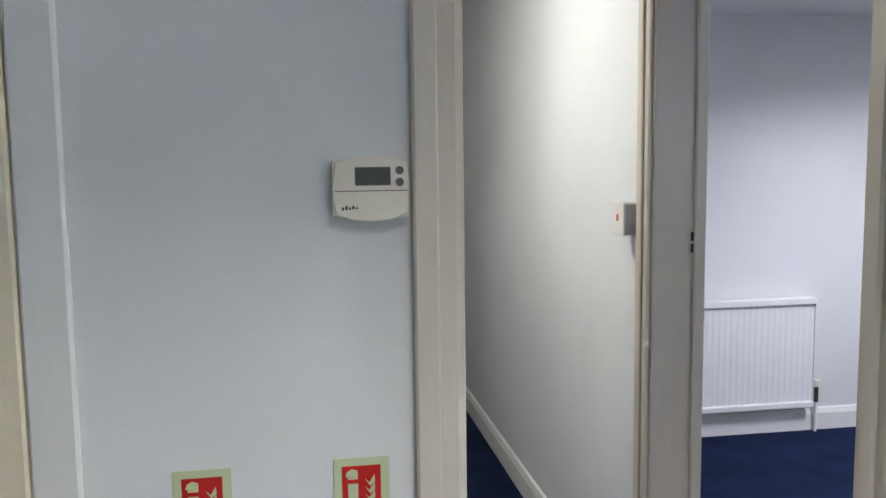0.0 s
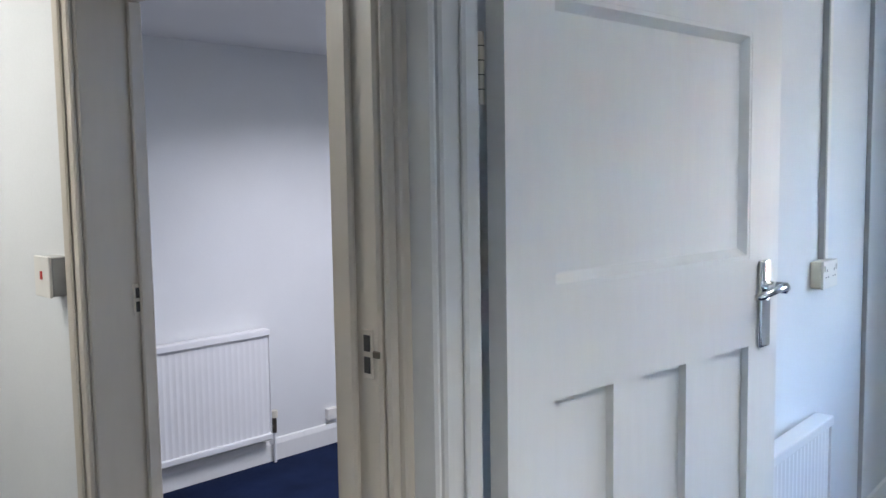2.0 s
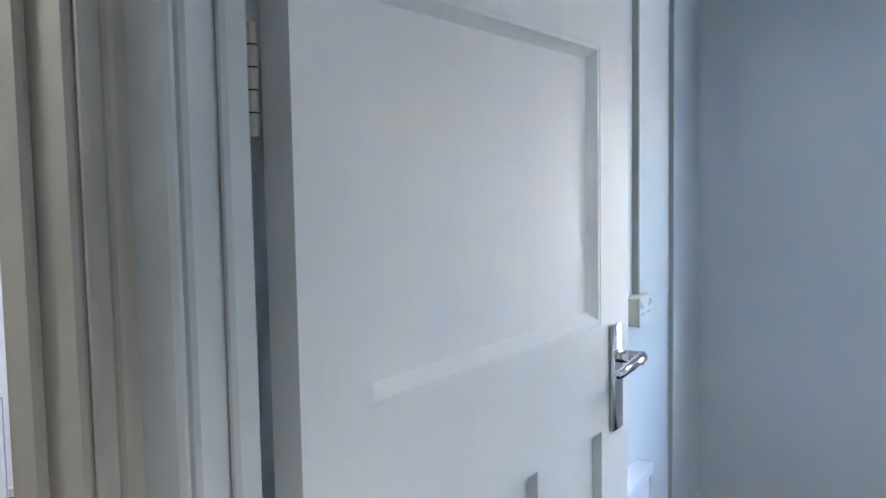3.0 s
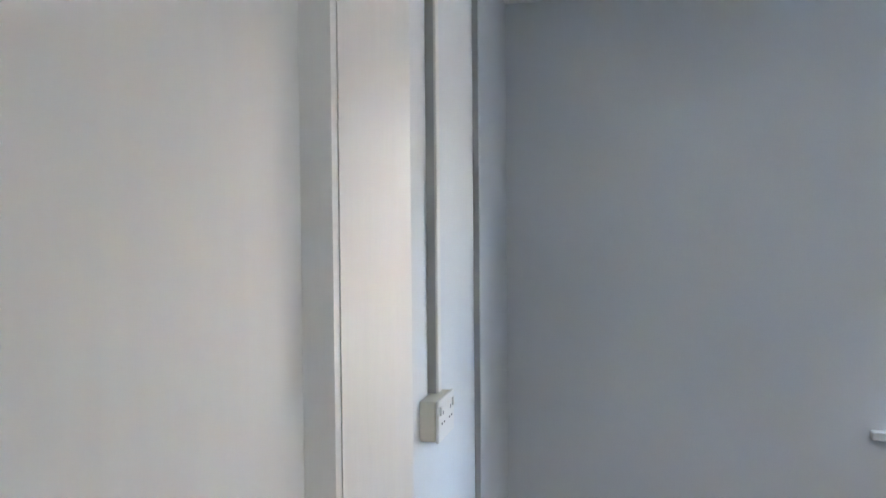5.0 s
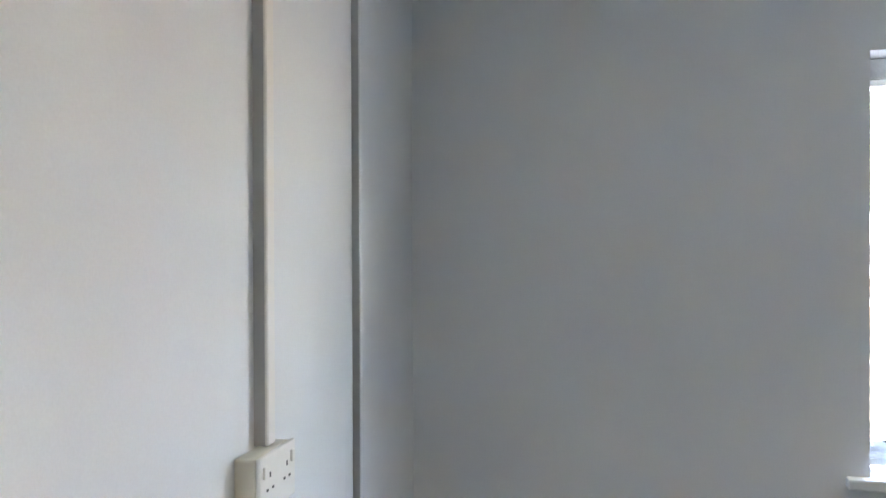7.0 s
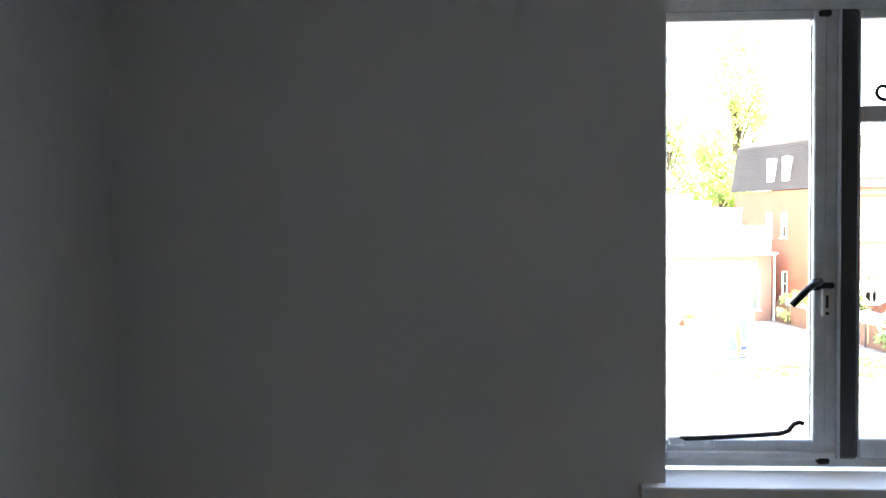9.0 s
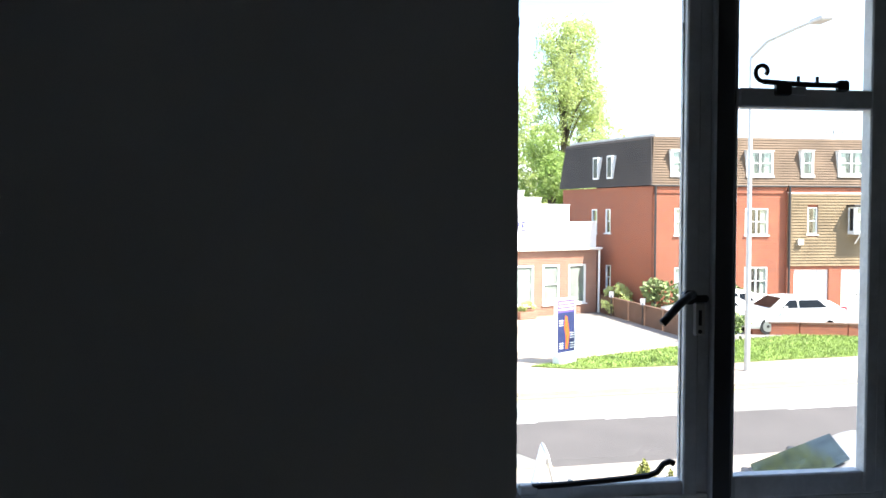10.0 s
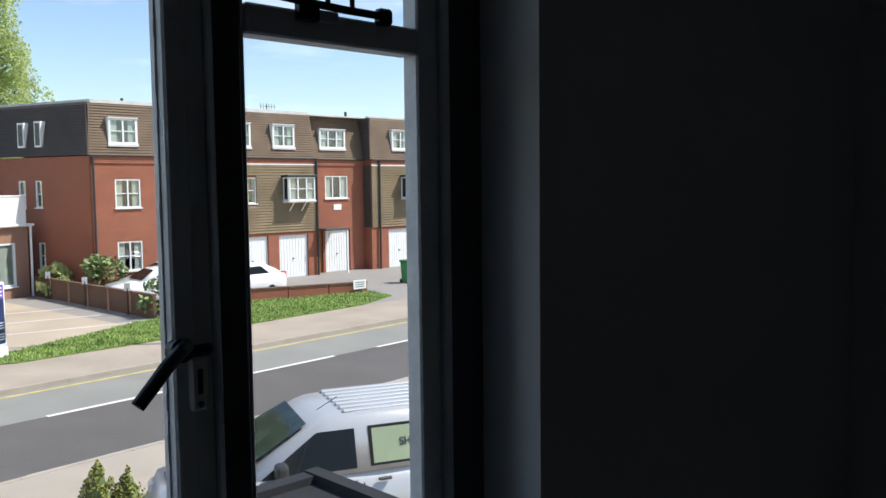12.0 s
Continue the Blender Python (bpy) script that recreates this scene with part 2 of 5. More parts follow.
def box(x0, y0, z0, x1, y1, z1, bevel=0.0, bm=None, seg=1):
    b = bmesh.new() if bm is None or bevel else bm
    g = bmesh.ops.create_cube(b, size=1)
    sx, sy, sz = abs(x1 - x0), abs(y1 - y0), abs(z1 - z0)
    for v in g["verts"]:
        v.co = Vector(((x0 + x1) / 2 + v.co.x * sx, (y0 + y1) / 2 + v.co.y * sy, (z0 + z1) / 2 + v.co.z * sz))
    if bevel:
        bmesh.ops.bevel(b, geom=b.edges[:], offset=min(bevel, sx * 0.45, sy * 0.45, sz * 0.45), segments=seg, affect="EDGES", profile=0.5)
        if bm is not None:
            me = bpy.data.meshes.new("t")
            b.to_mesh(me)
            b.free()
            bm.from_mesh(me)
            bpy.data.meshes.remove(me)
            return bm
    return b


def prism(poly, a0, a1, axis="x", bm=None):
    """A polygon drawn out along one axis; poly holds the other two coordinates in order."""
    b = bm or bmesh.new()

    def at(p, a):
        return {"x": (a, p[0], p[1]), "y": (p[0], a, p[1]), "z": (p[0], p[1], a)}[axis]
    lo, hi = [b.verts.new(at(p, a0)) for p in poly], [b.verts.new(at(p, a1)) for p in poly]
    b.faces.new(lo), b.faces.new(hi[::-1])
    for i in range(len(poly)):
        j = (i + 1) % len(poly)
        b.faces.new((lo[i], hi[i], hi[j], lo[j]))
    return b


def tube(points, r, n=8, bm=None, taper=1.0):
    b = bm or bmesh.new()
    pts, rings = [Vector(p) for p in points], []
    for i, p in enumerate(pts):
        d = (pts[min(i + 1, len(pts) - 1)] - pts[max(i - 1, 0)]).normalized()
        s = d.orthogonal().normalized()
        t = d.cross(s)
        if rings:
            s = (ref - d * ref.dot(d)).normalized()
            t = d.cross(s)
        ref = s
        rr = r * (1 + (taper - 1) * i / (len(pts) - 1))
        rings.append([b.verts.new(p + (s * math.cos(k * math.tau / n) + t * math.sin(k * math.tau / n)) * rr) for k in range(n)])
    for a, c in zip(rings, rings[1:]):
        for k in range(n):
            b.faces.new((a[k], a[(k + 1) % n], c[(k + 1) % n], c[k]))
    b.faces.new(rings[0]), b.faces.new(rings[-1][::-1])
    return b


def holed(place, u0, u1, z0, z1, holes, t):
    """A wall from u0 to u1 and z0 to z1, t thick, with rectangular holes (u0, u1, z0, z1) right through it. place(u, w, z) gives the point."""
    us = sorted({u0, u1, *[h[0] for h in holes], *[h[1] for h in holes]})
    zs = sorted({z0, z1, *[h[2] for h in holes], *[h[3] for h in holes]})
    b, cache = bmesh.new(), {}

    def v(i, j, w):
        if (i, j, w) not in cache:
            cache[i, j, w] = b.verts.new(place(us[i], w * t, zs[j]))
        return cache[i, j, w]

    def solid(i, j):
        if not (0 <= i < len(us) - 1 and 0 <= j < len(zs) - 1):
            return False
        cu, cz = (us[i] + us[i + 1]) / 2, (zs[j] + zs[j + 1]) / 2
        return not any(h[0] < cu < h[1] and h[2] < cz < h[3] for h in holes)
    for i in range(len(us) - 1):
        for j in range(len(zs) - 1):
            if not solid(i, j):
                continue
            b.faces.new((v(i, j, 0), v(i + 1, j, 0), v(i + 1, j + 1, 0), v(i, j + 1, 0)))
            b.faces.new((v(i, j, 1), v(i, j + 1, 1), v(i + 1, j + 1, 1), v(i + 1, j, 1)))
            for (di, dj), (a, c) in {(-1, 0): ((i, j), (i, j + 1)), (1, 0): ((i + 1, j), (i + 1, j + 1)), (0, -1): ((i, j), (i + 1, j)), (0, 1): ((i, j + 1), (i + 1, j + 1))}.items():
                if not solid(i + di, j + dj):
                    b.faces.new((v(*a, 0), v(*c, 0), v(*c, 1), v(*a, 1)))
    return b


def structure(name, bm, material, label, category="wall"):
    return tagged(part(name, bm, material), label, category, kind="structure")


def words(name, text, size, material, parent, m, bold=0.0):
    c = bpy.data.curves.new(name, "FONT")
    c.body, c.size, c.extrude, c.offset = text, size, 0.004, bold
    o = bpy.data.objects.new(name, c)
    me = bpy.data.meshes.new_from_object(o)
    bpy.data.objects.remove(o)
    me.materials.append(material)
    ob = new(name, me)
    ob.parent = parent
    ob.matrix_local = m
    return ob


# ---- rooms ----
H, G = 2.315, -2.9
XW, XO = 3.30, 3.46
structure("floor", box(-3.2, -3.4, -0.2, 3.3, 4.4, 0), CARPET, "dark navy blue carpet running through the rooms", "floor")
structure("ceiling", box(0.1, -3.1, H, 3.3, 0.39, H + 0.12), CEIL, "white painted ceiling of the window room", "ceiling")
structure("ceiling_lobby", box(-3.2, -3.4, H + 0.002, 0.1, 4.4, H + 0.12), CEIL, "white painted ceiling of the lobby", "ceiling")
structure("ceiling_far_room", box(0.075, 0.40, 2.10, 3.3, 2.8, 2.25), CEIL, "white painted ceiling of the radiator room", "ceiling")
structure("wall_thermostat", holed(lambda u, w, z: (u, w, z), -3.2, 0.0, 0, H, [(-0.768, -0.027, -1, 1.88)], 0.10), PAINT, "pale grey painted wall with a doorway through it")
structure("wall_corridor", holed(lambda u, w, z: (-0.065 + w, u, z), 0.10, 4.3, 0, H, [(0.10, 0.95, -1, 1.88)], 0.14), PAINT, "pale painted corridor wall with a doorway")
structure("wall_doorway", holed(lambda u, w, z: (w, u, z), -3.4, 0.11, 0, H, [(-0.87, -0.047, -1, 1.88)], 0.10), PAINT, "pale painted wall around the panelled door's opening")
def ny(x):
    """The north wall runs slightly askew."""
    return 0.215 + (x - 2.0) * 0.070


structure("wall_north", prism([(0.10, ny(0.1)), (XW, ny(XW)), (XW, 0.40), (0.10, 0.27)], 0, H, "z"), PAINT, "pale grey painted wall with a socket and trunking")
structure("wall_window", holed(lambda u, w, z: (XW + w, u, z), -3.1, 2.8, -0.2, H, [(-1.853, -0.95, 0.83, 1.984)], 0.30), PAINT, "pale grey painted outer wall pierced by a steel window")
structure("wall_south", holed(lambda u, w, z: (u, -3.1 - w, z), 0.1, 3.3, 0, H, [(0.6, 2.0, 0.85, 2.0)], 0.2), PAINT, "plain painted wall closing the room")
# Two unseen boards, added to stop direct sun entering the south openings.
structure("sun_block_board", box(0.55, -3.27, 0.8, 2.05, -3.25, 2.05), CEIL, "plain unseen board added to keep the sun out of the opening", "blind")
structure("sun_block_board", box(-1.65, -3.58, 0.8, -0.25, -3.56, 2.05), CEIL, "plain unseen board added to keep the sun out of the opening", "blind")
structure("wall_far_north", box(0.075, 2.78, 0, 3.3, 2.9, H), PAINT, "pale lilac-grey painted wall behind a radiator")
structure("wall_corridor_west", box(-1.30, 0.10, 0, -1.18, 4.3, H), PAINT, "plain painted corridor wall")
structure("wall_corridor_end", box(-1.30, 4.3, 0, 0.075, 4.4, H), PAINT, "plain painted wall at the corridor's end")
structure("wall_lobby_west", box(-3.3, -3.4, 0, -3.2, 0.11, H), PAINT, "plain painted lobby wall")
structure("wall_lobby_south", holed(lambda u, w, z: (u, -3.4 - w, z), -3.3, 0.1, 0, H, [(-1.6, -0.3, 0.85, 2.0)], 0.2), PAINT, "plain painted lobby wall with an added opening")
structure("wall_return", box(-1.80, -0.020, 0, -1.318, 0, H, 0.004), CREAM, "cream painted wall end beside the thermostat wall")

structure("trim", box(-1.316, -0.016, 0, -1.255, 0, H - 0.02, 0.004), GLOSS, "white painted trim strip on the thermostat wall", "trim")

# skirtings
def skirting(name, poly_len, m, label="white gloss painted skirting board"):
    b = prism([(0, 0), (0.018, 0), (0.018, 0.085), (0.010, 0.11), (0.0, 0.115)], 0, poly_len, "x")
    ob = tagged(part(name, b, GLOSS), label, "skirting", kind="structure")
    ob.matrix_world = m


def along(ax, ay, bx, by):
    a = math.atan2(by - ay, bx - ax)
    return (math.hypot(bx - ax, by - ay), Matrix.Translation((ax, ay, 0)) @ Matrix.Rotation(a, 4, "Z"))


for nm, seg in (("baseboard", (3.3, ny(3.3), 0.1, ny(0.1))), ("baseboard", (3.3, -3.1, 3.3, 0.232)), ("baseboard", (3.3, 2.78, 0.075, 2.78)), ("baseboard", (-0.065, 1.02, -0.065, 4.3)), ("baseboard", (-0.812, 0, -1.25, 0))):
    d, m = along(*seg)
    # the board's thickness lies on the left of its run
    skirting(nm, d, m)


# ---- door frames ----
def door_frame(name, place, u0, u1, top, depth, material, label, architraves=(1, 1), lw=0.065, side_widths=None, both=True, stop=0.42):
    """Lining, stop and architraves round an opening u0..u1; place(u, w, z), w running through the wall from 0 to depth."""
    fr = thing(name, label, "door frame", kind="structure")

    def slab(nm, a, c, w0, w1, z0, z1, bev=0.004):
        b = box(a, w0, z0, c, w1, z1, bev)
        for v in b.verts:
            v.co = Vector(place(*v.co))
        part(nm, b, material, fr)
    if both:
        slab("jamb", u0 - 0.028, u0, -0.002, depth + 0.002, 0, top)
    slab("jamb", u1, u1 + 0.028, -0.002, depth + 0.002, 0, top)
    slab("head", u0 - 0.028, u1 + 0.028, -0.002, depth + 0.002, top, top + 0.028)
    mid = depth * stop
    if both:
        slab("door_stop", u0, u0 + 0.012, mid, mid + 0.032, 0, top - 0.012)
    slab("door_stop", u1 - 0.012, u1, mid, mid + 0.032, 0, top - 0.012)
    slab("door_stop", u0, u1, mid, mid + 0.032, top - 0.012, top)
    wa, wb = side_widths or (lw, lw)
    for face, on in zip((0, 1), architraves):
        if not on:
            continue
        w0, w1, w2 = (-0.002, -0.014, -0.022) if face == 0 else (depth + 0.002, depth + 0.014, depth + 0.022)
        for a, c, wd, sgn in ((u0 - 0.006 - wa, u0 - 0.006, wa, -1), (u1 + 0.006, u1 + 0.006 + wb, wb, 1))[0 if both else 1:]:
            slab("architrave", a, c, w0, w1, 0, top + lw, 0.004)
            if wd < 0.055:
                continue
            o = (a, a + wd * 0.55) if sgn < 0 else (c - wd * 0.55, c)
            slab("moulding", o[0], o[1], w1, w2, 0, top + lw, 0.004)
        slab("architrave", u0 - 0.006, u1 + 0.006, w0, w1, top + 0.006, top + lw, 0.004)
        slab("moulding", u0 - 0.006, u1 + 0.006, w1, w2, top + 0.03, top + lw, 0.004)
    return fr


def strike(name, parent_label, m):
    t = thing(name, parent_label, "strike plate", m=m)
    part("plate", box(-0.011, -0.0015, -0.035, 0.011, 0.0015, 0.035, 0.001), OLDGLOSS, t, "painted-over metal plate")
    part("latch_hole", box(-0.006, -0.003, 0.004, 0.006, 0.001, 0.027), DARK, t)
    part("bolt_hole", box(-0.006, -0.003, -0.027, 0.006, 0.001, -0.004), DARK, t)
    part("lip", box(0.011, -0.002, -0.004, 0.024, 0.002, 0.006, 0.001), BRASS, t)


door_frame("door_frame_1", lambda u, w, z: (u, w, z), -0.740, -0.055, 1.855, 0.10, OLDGLOSS, "white painted frame of the thermostat wall's open doorway", (1, 0), 0.065, (0.064, 0.026))
door_frame("door_frame_2", lambda u, w, z: (w, u, z), -0.842, -0.075, 1.855, 0.074, GLOSS, "white gloss painted frame of the panelled door", (1, 0), 0.065, (0.065, 0.053))
door_frame("door_frame_3", lambda u, w, z: (-0.065 + w, u, z), 0.105, 0.922, 1.855, 0.14, OLDGLOSS, "white painted frame of the radiator room's doorway", (1, 0), 0.06, (0.008, 0.06), False, 0.78)
structure("trim_corner", box(-0.032, -0.0235, 0, -0.003, -0.003, 1.90, 0.006, seg=2), OLDGLOSS, "cream painted bead between the two door frames", "trim")
strike("strike_plate", "dark metal strike plate let into the white jamb", pose(-0.0560, 0.022, 1.213, 0, 0, -90))
strike("strike_plate", "dark metal strike plate on the radiator room's jamb", pose(0.042, 0.9195, 1.195))


# ---- panelled door ----
def panel_door():
    W, T, Z = 0.772, 0.035, 1.838
    d = thing("panelled_door", "white gloss painted door with one large over three tall panels, standing open", "door", m=pose(0.118, -0.112, 0.008, 0, 0, -3.05))
    holes = [(0.069, 0.655, 1.280, 1.712), (0.072, 0.218, 0.20, 1.112), (0.285, 0.433, 0.20, 1.110), (0.502, 0.657, 0.20, 1.108)]
    part("leaf_frame", holed(lambda u, w, z: (u, w, z), -0.031, W, 0, Z, holes, T), GLOSS, d)
    for a, c, z0, z1 in holes:
        part("panel", box(a - 0.004, 0.015, z0 - 0.004, c + 0.004, 0.027, z1 + 0.004), GLOSS, d)
        if z0 > 1:
            b = bmesh.new()
            w = 0.022
            for p, ax, r in (([(a, 0.001), (a + w * 0.35, 0.001), (a + w, 0.0148), (a, 0.0148)], "z", (z0, z1)), ([(c, 0.001), (c - w * 0.35, 0.001), (c - w, 0.0148), (c, 0.0148)], "z", (z0, z1))):
                prism(p, r[0], r[1], ax, b)
            for za, sg in ((z0, 1), (z1, -1)):
                prism([(0.001, za), (0.001, za + sg * w * 0.35), (0.0148, za + sg * w), (0.0148, za)], a + 0.001, c - 0.001, "x", b)
            part("panel_moulding", b, GLOSS, d)
    for hz in (1.50, 0.25):
        h = part("hinge", tube([(-0.037, 0.041, hz + 0.05), (-0.037, 0.041, hz + 0.15)], 0.006, 10), OLDGLOSS, d, "painted-over steel butt hinge")
        for k in range(1, 5):
            part("hinge_joint", tube([(-0.037, 0.041, hz + 0.05 + k * 0.02), (-0.037, 0.041, hz + 0.0515 + k * 0.02)], 0.0065, 10), DARK, h)
    for sgn, y in ((-1, 0.0), (1, T)):
        hd = part("handle_plate", box(0.688, y, 1.10, 0.728, y + sgn * 0.009, 1.275, 0.006, seg=3), CHROME, d, "chrome lever handle on a long plate", True)
        part("spindle_rose", tube([(0.708, y, 1.222), (0.708, y + sgn * 0.05, 1.222)], 0.011, 16), CHROME, hd, "", True)
        part("lever", tube([(0.714, y + sgn * 0.045, 1.222), (0.696, y + sgn * 0.052, 1.226), (0.651, y + sgn * 0.055, 1.224), (0.611, y + sgn * 0.05, 1.216), (0.603, y + sgn * 0.04, 1.212)], 0.0095, 12, taper=0.7), CHROME, hd, "", True)
    part("latch_face", box(W, 0.010, 1.16, W + 0.002, 0.032, 1.30), BRASS, d)


panel_door()


# ---- wall fittings ----
def thermostat():
    t = thing("thermostat", "off-white plastic programmable room thermostat on the wall", "thermostat", m=pose(-0.867, 0, 1.383))
    b = bmesh.new()
    prof = [(-0.05, -0.036), (-0.025, -0.0415), (0, -0.043), (0.025, -0.0415), (0.05, -0.036), (0.0505, 0), (0.05, 0.036), (0.025, 0.0405), (0, 0.0415), (-0.025, 0.0405), (-0.05, 0.036), (-0.0505, 0)]
    prism(prof, 0, -0.029, "y", b)
    bmesh.ops.bevel(b, geom=[e for e in b.edges if all(v.co.y < -0.02 for v in e.verts)], offset=0.004, segments=3, affect="EDGES")
    body = part("case", b, CREAMPL, t)
    part("display", box(-0.021, -0.0285, 0.004, 0.026, -0.0305, 0.028, 0.001), LCD, t, "grey liquid crystal display")
    for z in (0.008, 0.0235):
        part("button", tube([(0.038, -0.027, z), (0.038, -0.032, z)], 0.0055, 16), BUTTON, t, "dark round button")
    part("flap_joint", box(-0.048, -0.0288, -0.0038, 0.049, -0.0296, -0.0026), BUTTON, t)
    b = bmesh.new()
    for k in range(5):
        box(-0.039 + k * 0.0045, -0.0288, -0.0285 + k * 0.0004, -0.036 + k * 0.0045, -0.0297, -0.0245 + (k % 2) * 0.002, bm=b)
    part("maker_mark", b, INK, t)


def fire_sign(x, z, tall):
    w = 0.078
    s = thing("fire_extinguisher_sign", "red fire extinguisher sign with a pale luminous border", "sign", "fire signs", pose(x, -0.0005, z))
    part("backing", box(0, 0, -tall, w, -0.002, 0, 0.0006), LUME, s)
    part("red_field", box(0.012, -0.002, -tall + 0.012, w - 0.012, -0.0028, -0.011), RED, s)
    part("cylinder_symbol", box(0.020, -0.0028, -0.068, 0.034, -0.0035, -0.027, 0.0003), LUME, s)
    part("label_band", box(0.0195, -0.0035, -0.036, 0.0345, -0.0039, -0.030), RED, s)
    part("cap_symbol", prism([(0.017, -0.026), (0.019, -0.019), (0.026, -0.015), (0.034, -0.018), (0.034, -0.0265)], -0.0028, -0.0036, "y"), LUME, s)
    for k in range(4):
        z0 = -0.030 - k * 0.011
        part("flame_symbol", prism([(0.044, z0), (0.050, z0 - 0.006), (0.057, z0 + 0.006), (0.058, z0 - 0.004), (0.051, z0 - 0.011)], -0.0028, -0.0036, "y"), LUME, s)


thermostat()
fire_sign(-0.926, 1.007, 0.12)
fire_sign(-1.142, 1.005, 0.12)

call = thing("switch_box", "small white plastic key switch box beside the doorway", "switch", m=pose(-0.065, 1.045, 1.252))
part("back_box", box(-0.044, -0.040, -0.043, 0, 0.040, 0.043, 0.004, seg=2), GREYPL, call)
part("face_plate", box(-0.050, -0.042, -0.045, -0.043, 0.042, 0.045, 0.002), PLASTIC, call)
part("key_slot", box(-0.052, -0.004, -0.006, -0.050, 0.006, 0.012), RED, call)

# socket, trunking
sock = thing("double_socket", "cream plastic double socket on a deep surface box", "socket", m=pose(2.012, ny(2.012), 1.155, 0, 0, 3.3))
part("back_box", box(0, -0.036, -0.088, 0.142, 0, 0, 0.004, seg=2), CREAMPL, sock)
fp = part("face_plate", box(-0.002, -0.044, -0.090, 0.144, -0.036, 0.002, 0.003, seg=2), PLASTIC, sock)
for sx in (0.036, 0.106):
    part("rocker_switch", box(sx - 0.030 if sx < 0.07 else sx + 0.014, -0.048, -0.032, sx - 0.016 if sx < 0.07 else sx + 0.028, -0.044, -0.012, 0.002), PLASTIC, sock)
    for px, pz, wx, wz in ((0, -0.030, 0.004, 0.008), (-0.011, -0.052, 0.0065, 0.004), (0.011, -0.052, 0.0065, 0.004)):
        part("pin_hole", box(sx + px - wx / 2, -0.0447, pz - wz / 2, sx + px + wx / 2, -0.0437, pz + wz / 2), DARK, sock)
tk = thing("cable_trunking", "grey-white plastic cable trunking rising to the ceiling", "trunking", m=pose(2.105, ny(2.105), 0, 0, 0, 3.3))
part("channel", box(-0.014, -0.020, 1.157, 0.017, 0, H), GREYPL, tk)
part("cover", box(-0.015, -0.025, 1.157, 0.015, -0.018, H, 0.002), PLASTIC, tk)
tk2 = thing("mini_trunking", "slim painted cable trunking near the room's corner", "trunking", m=pose(2.665, ny(2.665), 0, 0, 0, 4.0))
part("channel", box(-0.012, -0.016, 0.117, 0.012, 0, H), GREYPL, tk2)
part("cover", box(-0.013, -0.020, 0.117, 0.013, -0.015, H, 0.002), PAINT, tk2)


def radiator(m, w, h, ribs, label):
    r = thing("radiator", label, "radiator", m=m)
    b = bmesh.new()
    n = ribs * 4
    top, bot = [], []
    for i in range(n + 1):
        d = (0, -0.001, -0.0025, -0.001)[i % 4]
        top.append(b.verts.new((w * i / n, d - 0.055, h - 0.03)))
        bot.append(b.verts.new((w * i / n, d - 0.055, 0.03)))
    for i in range(n):
        b.faces.new((top[i], top[i + 1], bot[i + 1], bot[i]))
    box(0, -0.050, 0.0, w, -0.040, h - 0.005, bm=b)
    part("front_panel", b, RADW, r)
    part("top_rail", box(-0.004, -0.070, h - 0.032, w + 0.004, -0.010, h, 0.004, seg=2), RADW, r)
    part("bottom_rail", box(0, -0.068, 0, w, -0.040, 0.032, 0.006, seg=2), RADW, r)
    for a in (-0.003, w - 0.001):
        part("side_panel", box(a, -0.064, 0.01, a + 0.004, -0.012, h - 0.03, 0.001), RADW, r)
    v = part("valve", tube([(w + 0.035, -0.035, 0.02), (w + 0.035, -0.035, 0.10)], 0.012, 12), BRASS, r, "brass valve with a cream cap")
    part("valve_cap", tube([(w + 0.035, -0.035, 0.10), (w + 0.035, -0.035, 0.135)], 0.019, 14), CREAMPL, v)
    part("valve_tail", tube([(w - 0.005, -0.035, 0.055), (w + 0.035, -0.035, 0.055)], 0.009, 10), BRASS, v)
    part("pipe", tube([(w + 0.035, -0.035, 0.02), (w + 0.035, -0.035, -0.135)], 0.0075, 10), RADW, r)
    for a in (0.12, w - 0.12):
        part("bracket", box(a - 0.02, -0.012, 0.08, a + 0.02, 0.0, h - 0.08), RADW, r)
    return r


radiator(pose(0.72, 2.776, 0.135), 0.852, 0.565, 26, "white ribbed steel panel radiator under a pale wall")
radiator(pose(1.37, ny(1.37) - 0.004, 0.13, 0, 0, 3.3), 0.66, 0.52, 20, "white ribbed steel panel radiator behind the open door")
jb = thing("junction_box", "small white plastic junction box above the skirting", "junction box", m=pose(1.99, 2.78, 0.165))
part("case", box(-0.03, -0.030, -0.03, 0.04, 0, 0.035, 0.005, seg=2), PLASTIC, jb)

lampc = thing("ceiling_light", "round ceiling light with a warm glowing diffuser", "ceiling light", m=pose(-0.88, 1.45, H))
part("rim", tube([(0, 0, 0), (0, 0, -0.02)], 0.15, 32), PLASTIC, lampc)
part("diffuser", tube([(0, 0, -0.02), (0, 0, -0.035), (0, 0, -0.045)], 0.135, 32, taper=0.7), LAMPGLOW, lampc)


def ceiling_panel(x, y, z):
    t = thing("ceiling_light", "square white louvred light panel fixed under the ceiling", "ceiling light", "louvred ceiling panels", pose(x, y, z))
    for x0, y0, x1, y1 in ((-0.30, -0.30, 0.30, -0.27), (-0.30, 0.27, 0.30, 0.30), (-0.30, -0.27, -0.27, 0.27), (0.27, -0.27, 0.30, 0.27)):
        part("frame", box(x0, y0, -0.04, x1, y1, 0, 0.003), PLASTIC, t)
    part("diffuser", box(-0.27, -0.27, -0.010, 0.27, 0.27, -0.004), PANELGLOW, t, "glowing white diffuser")


for px, py, pz, power, tone, wide in PANELS:
    ceiling_panel(px, py, pz)


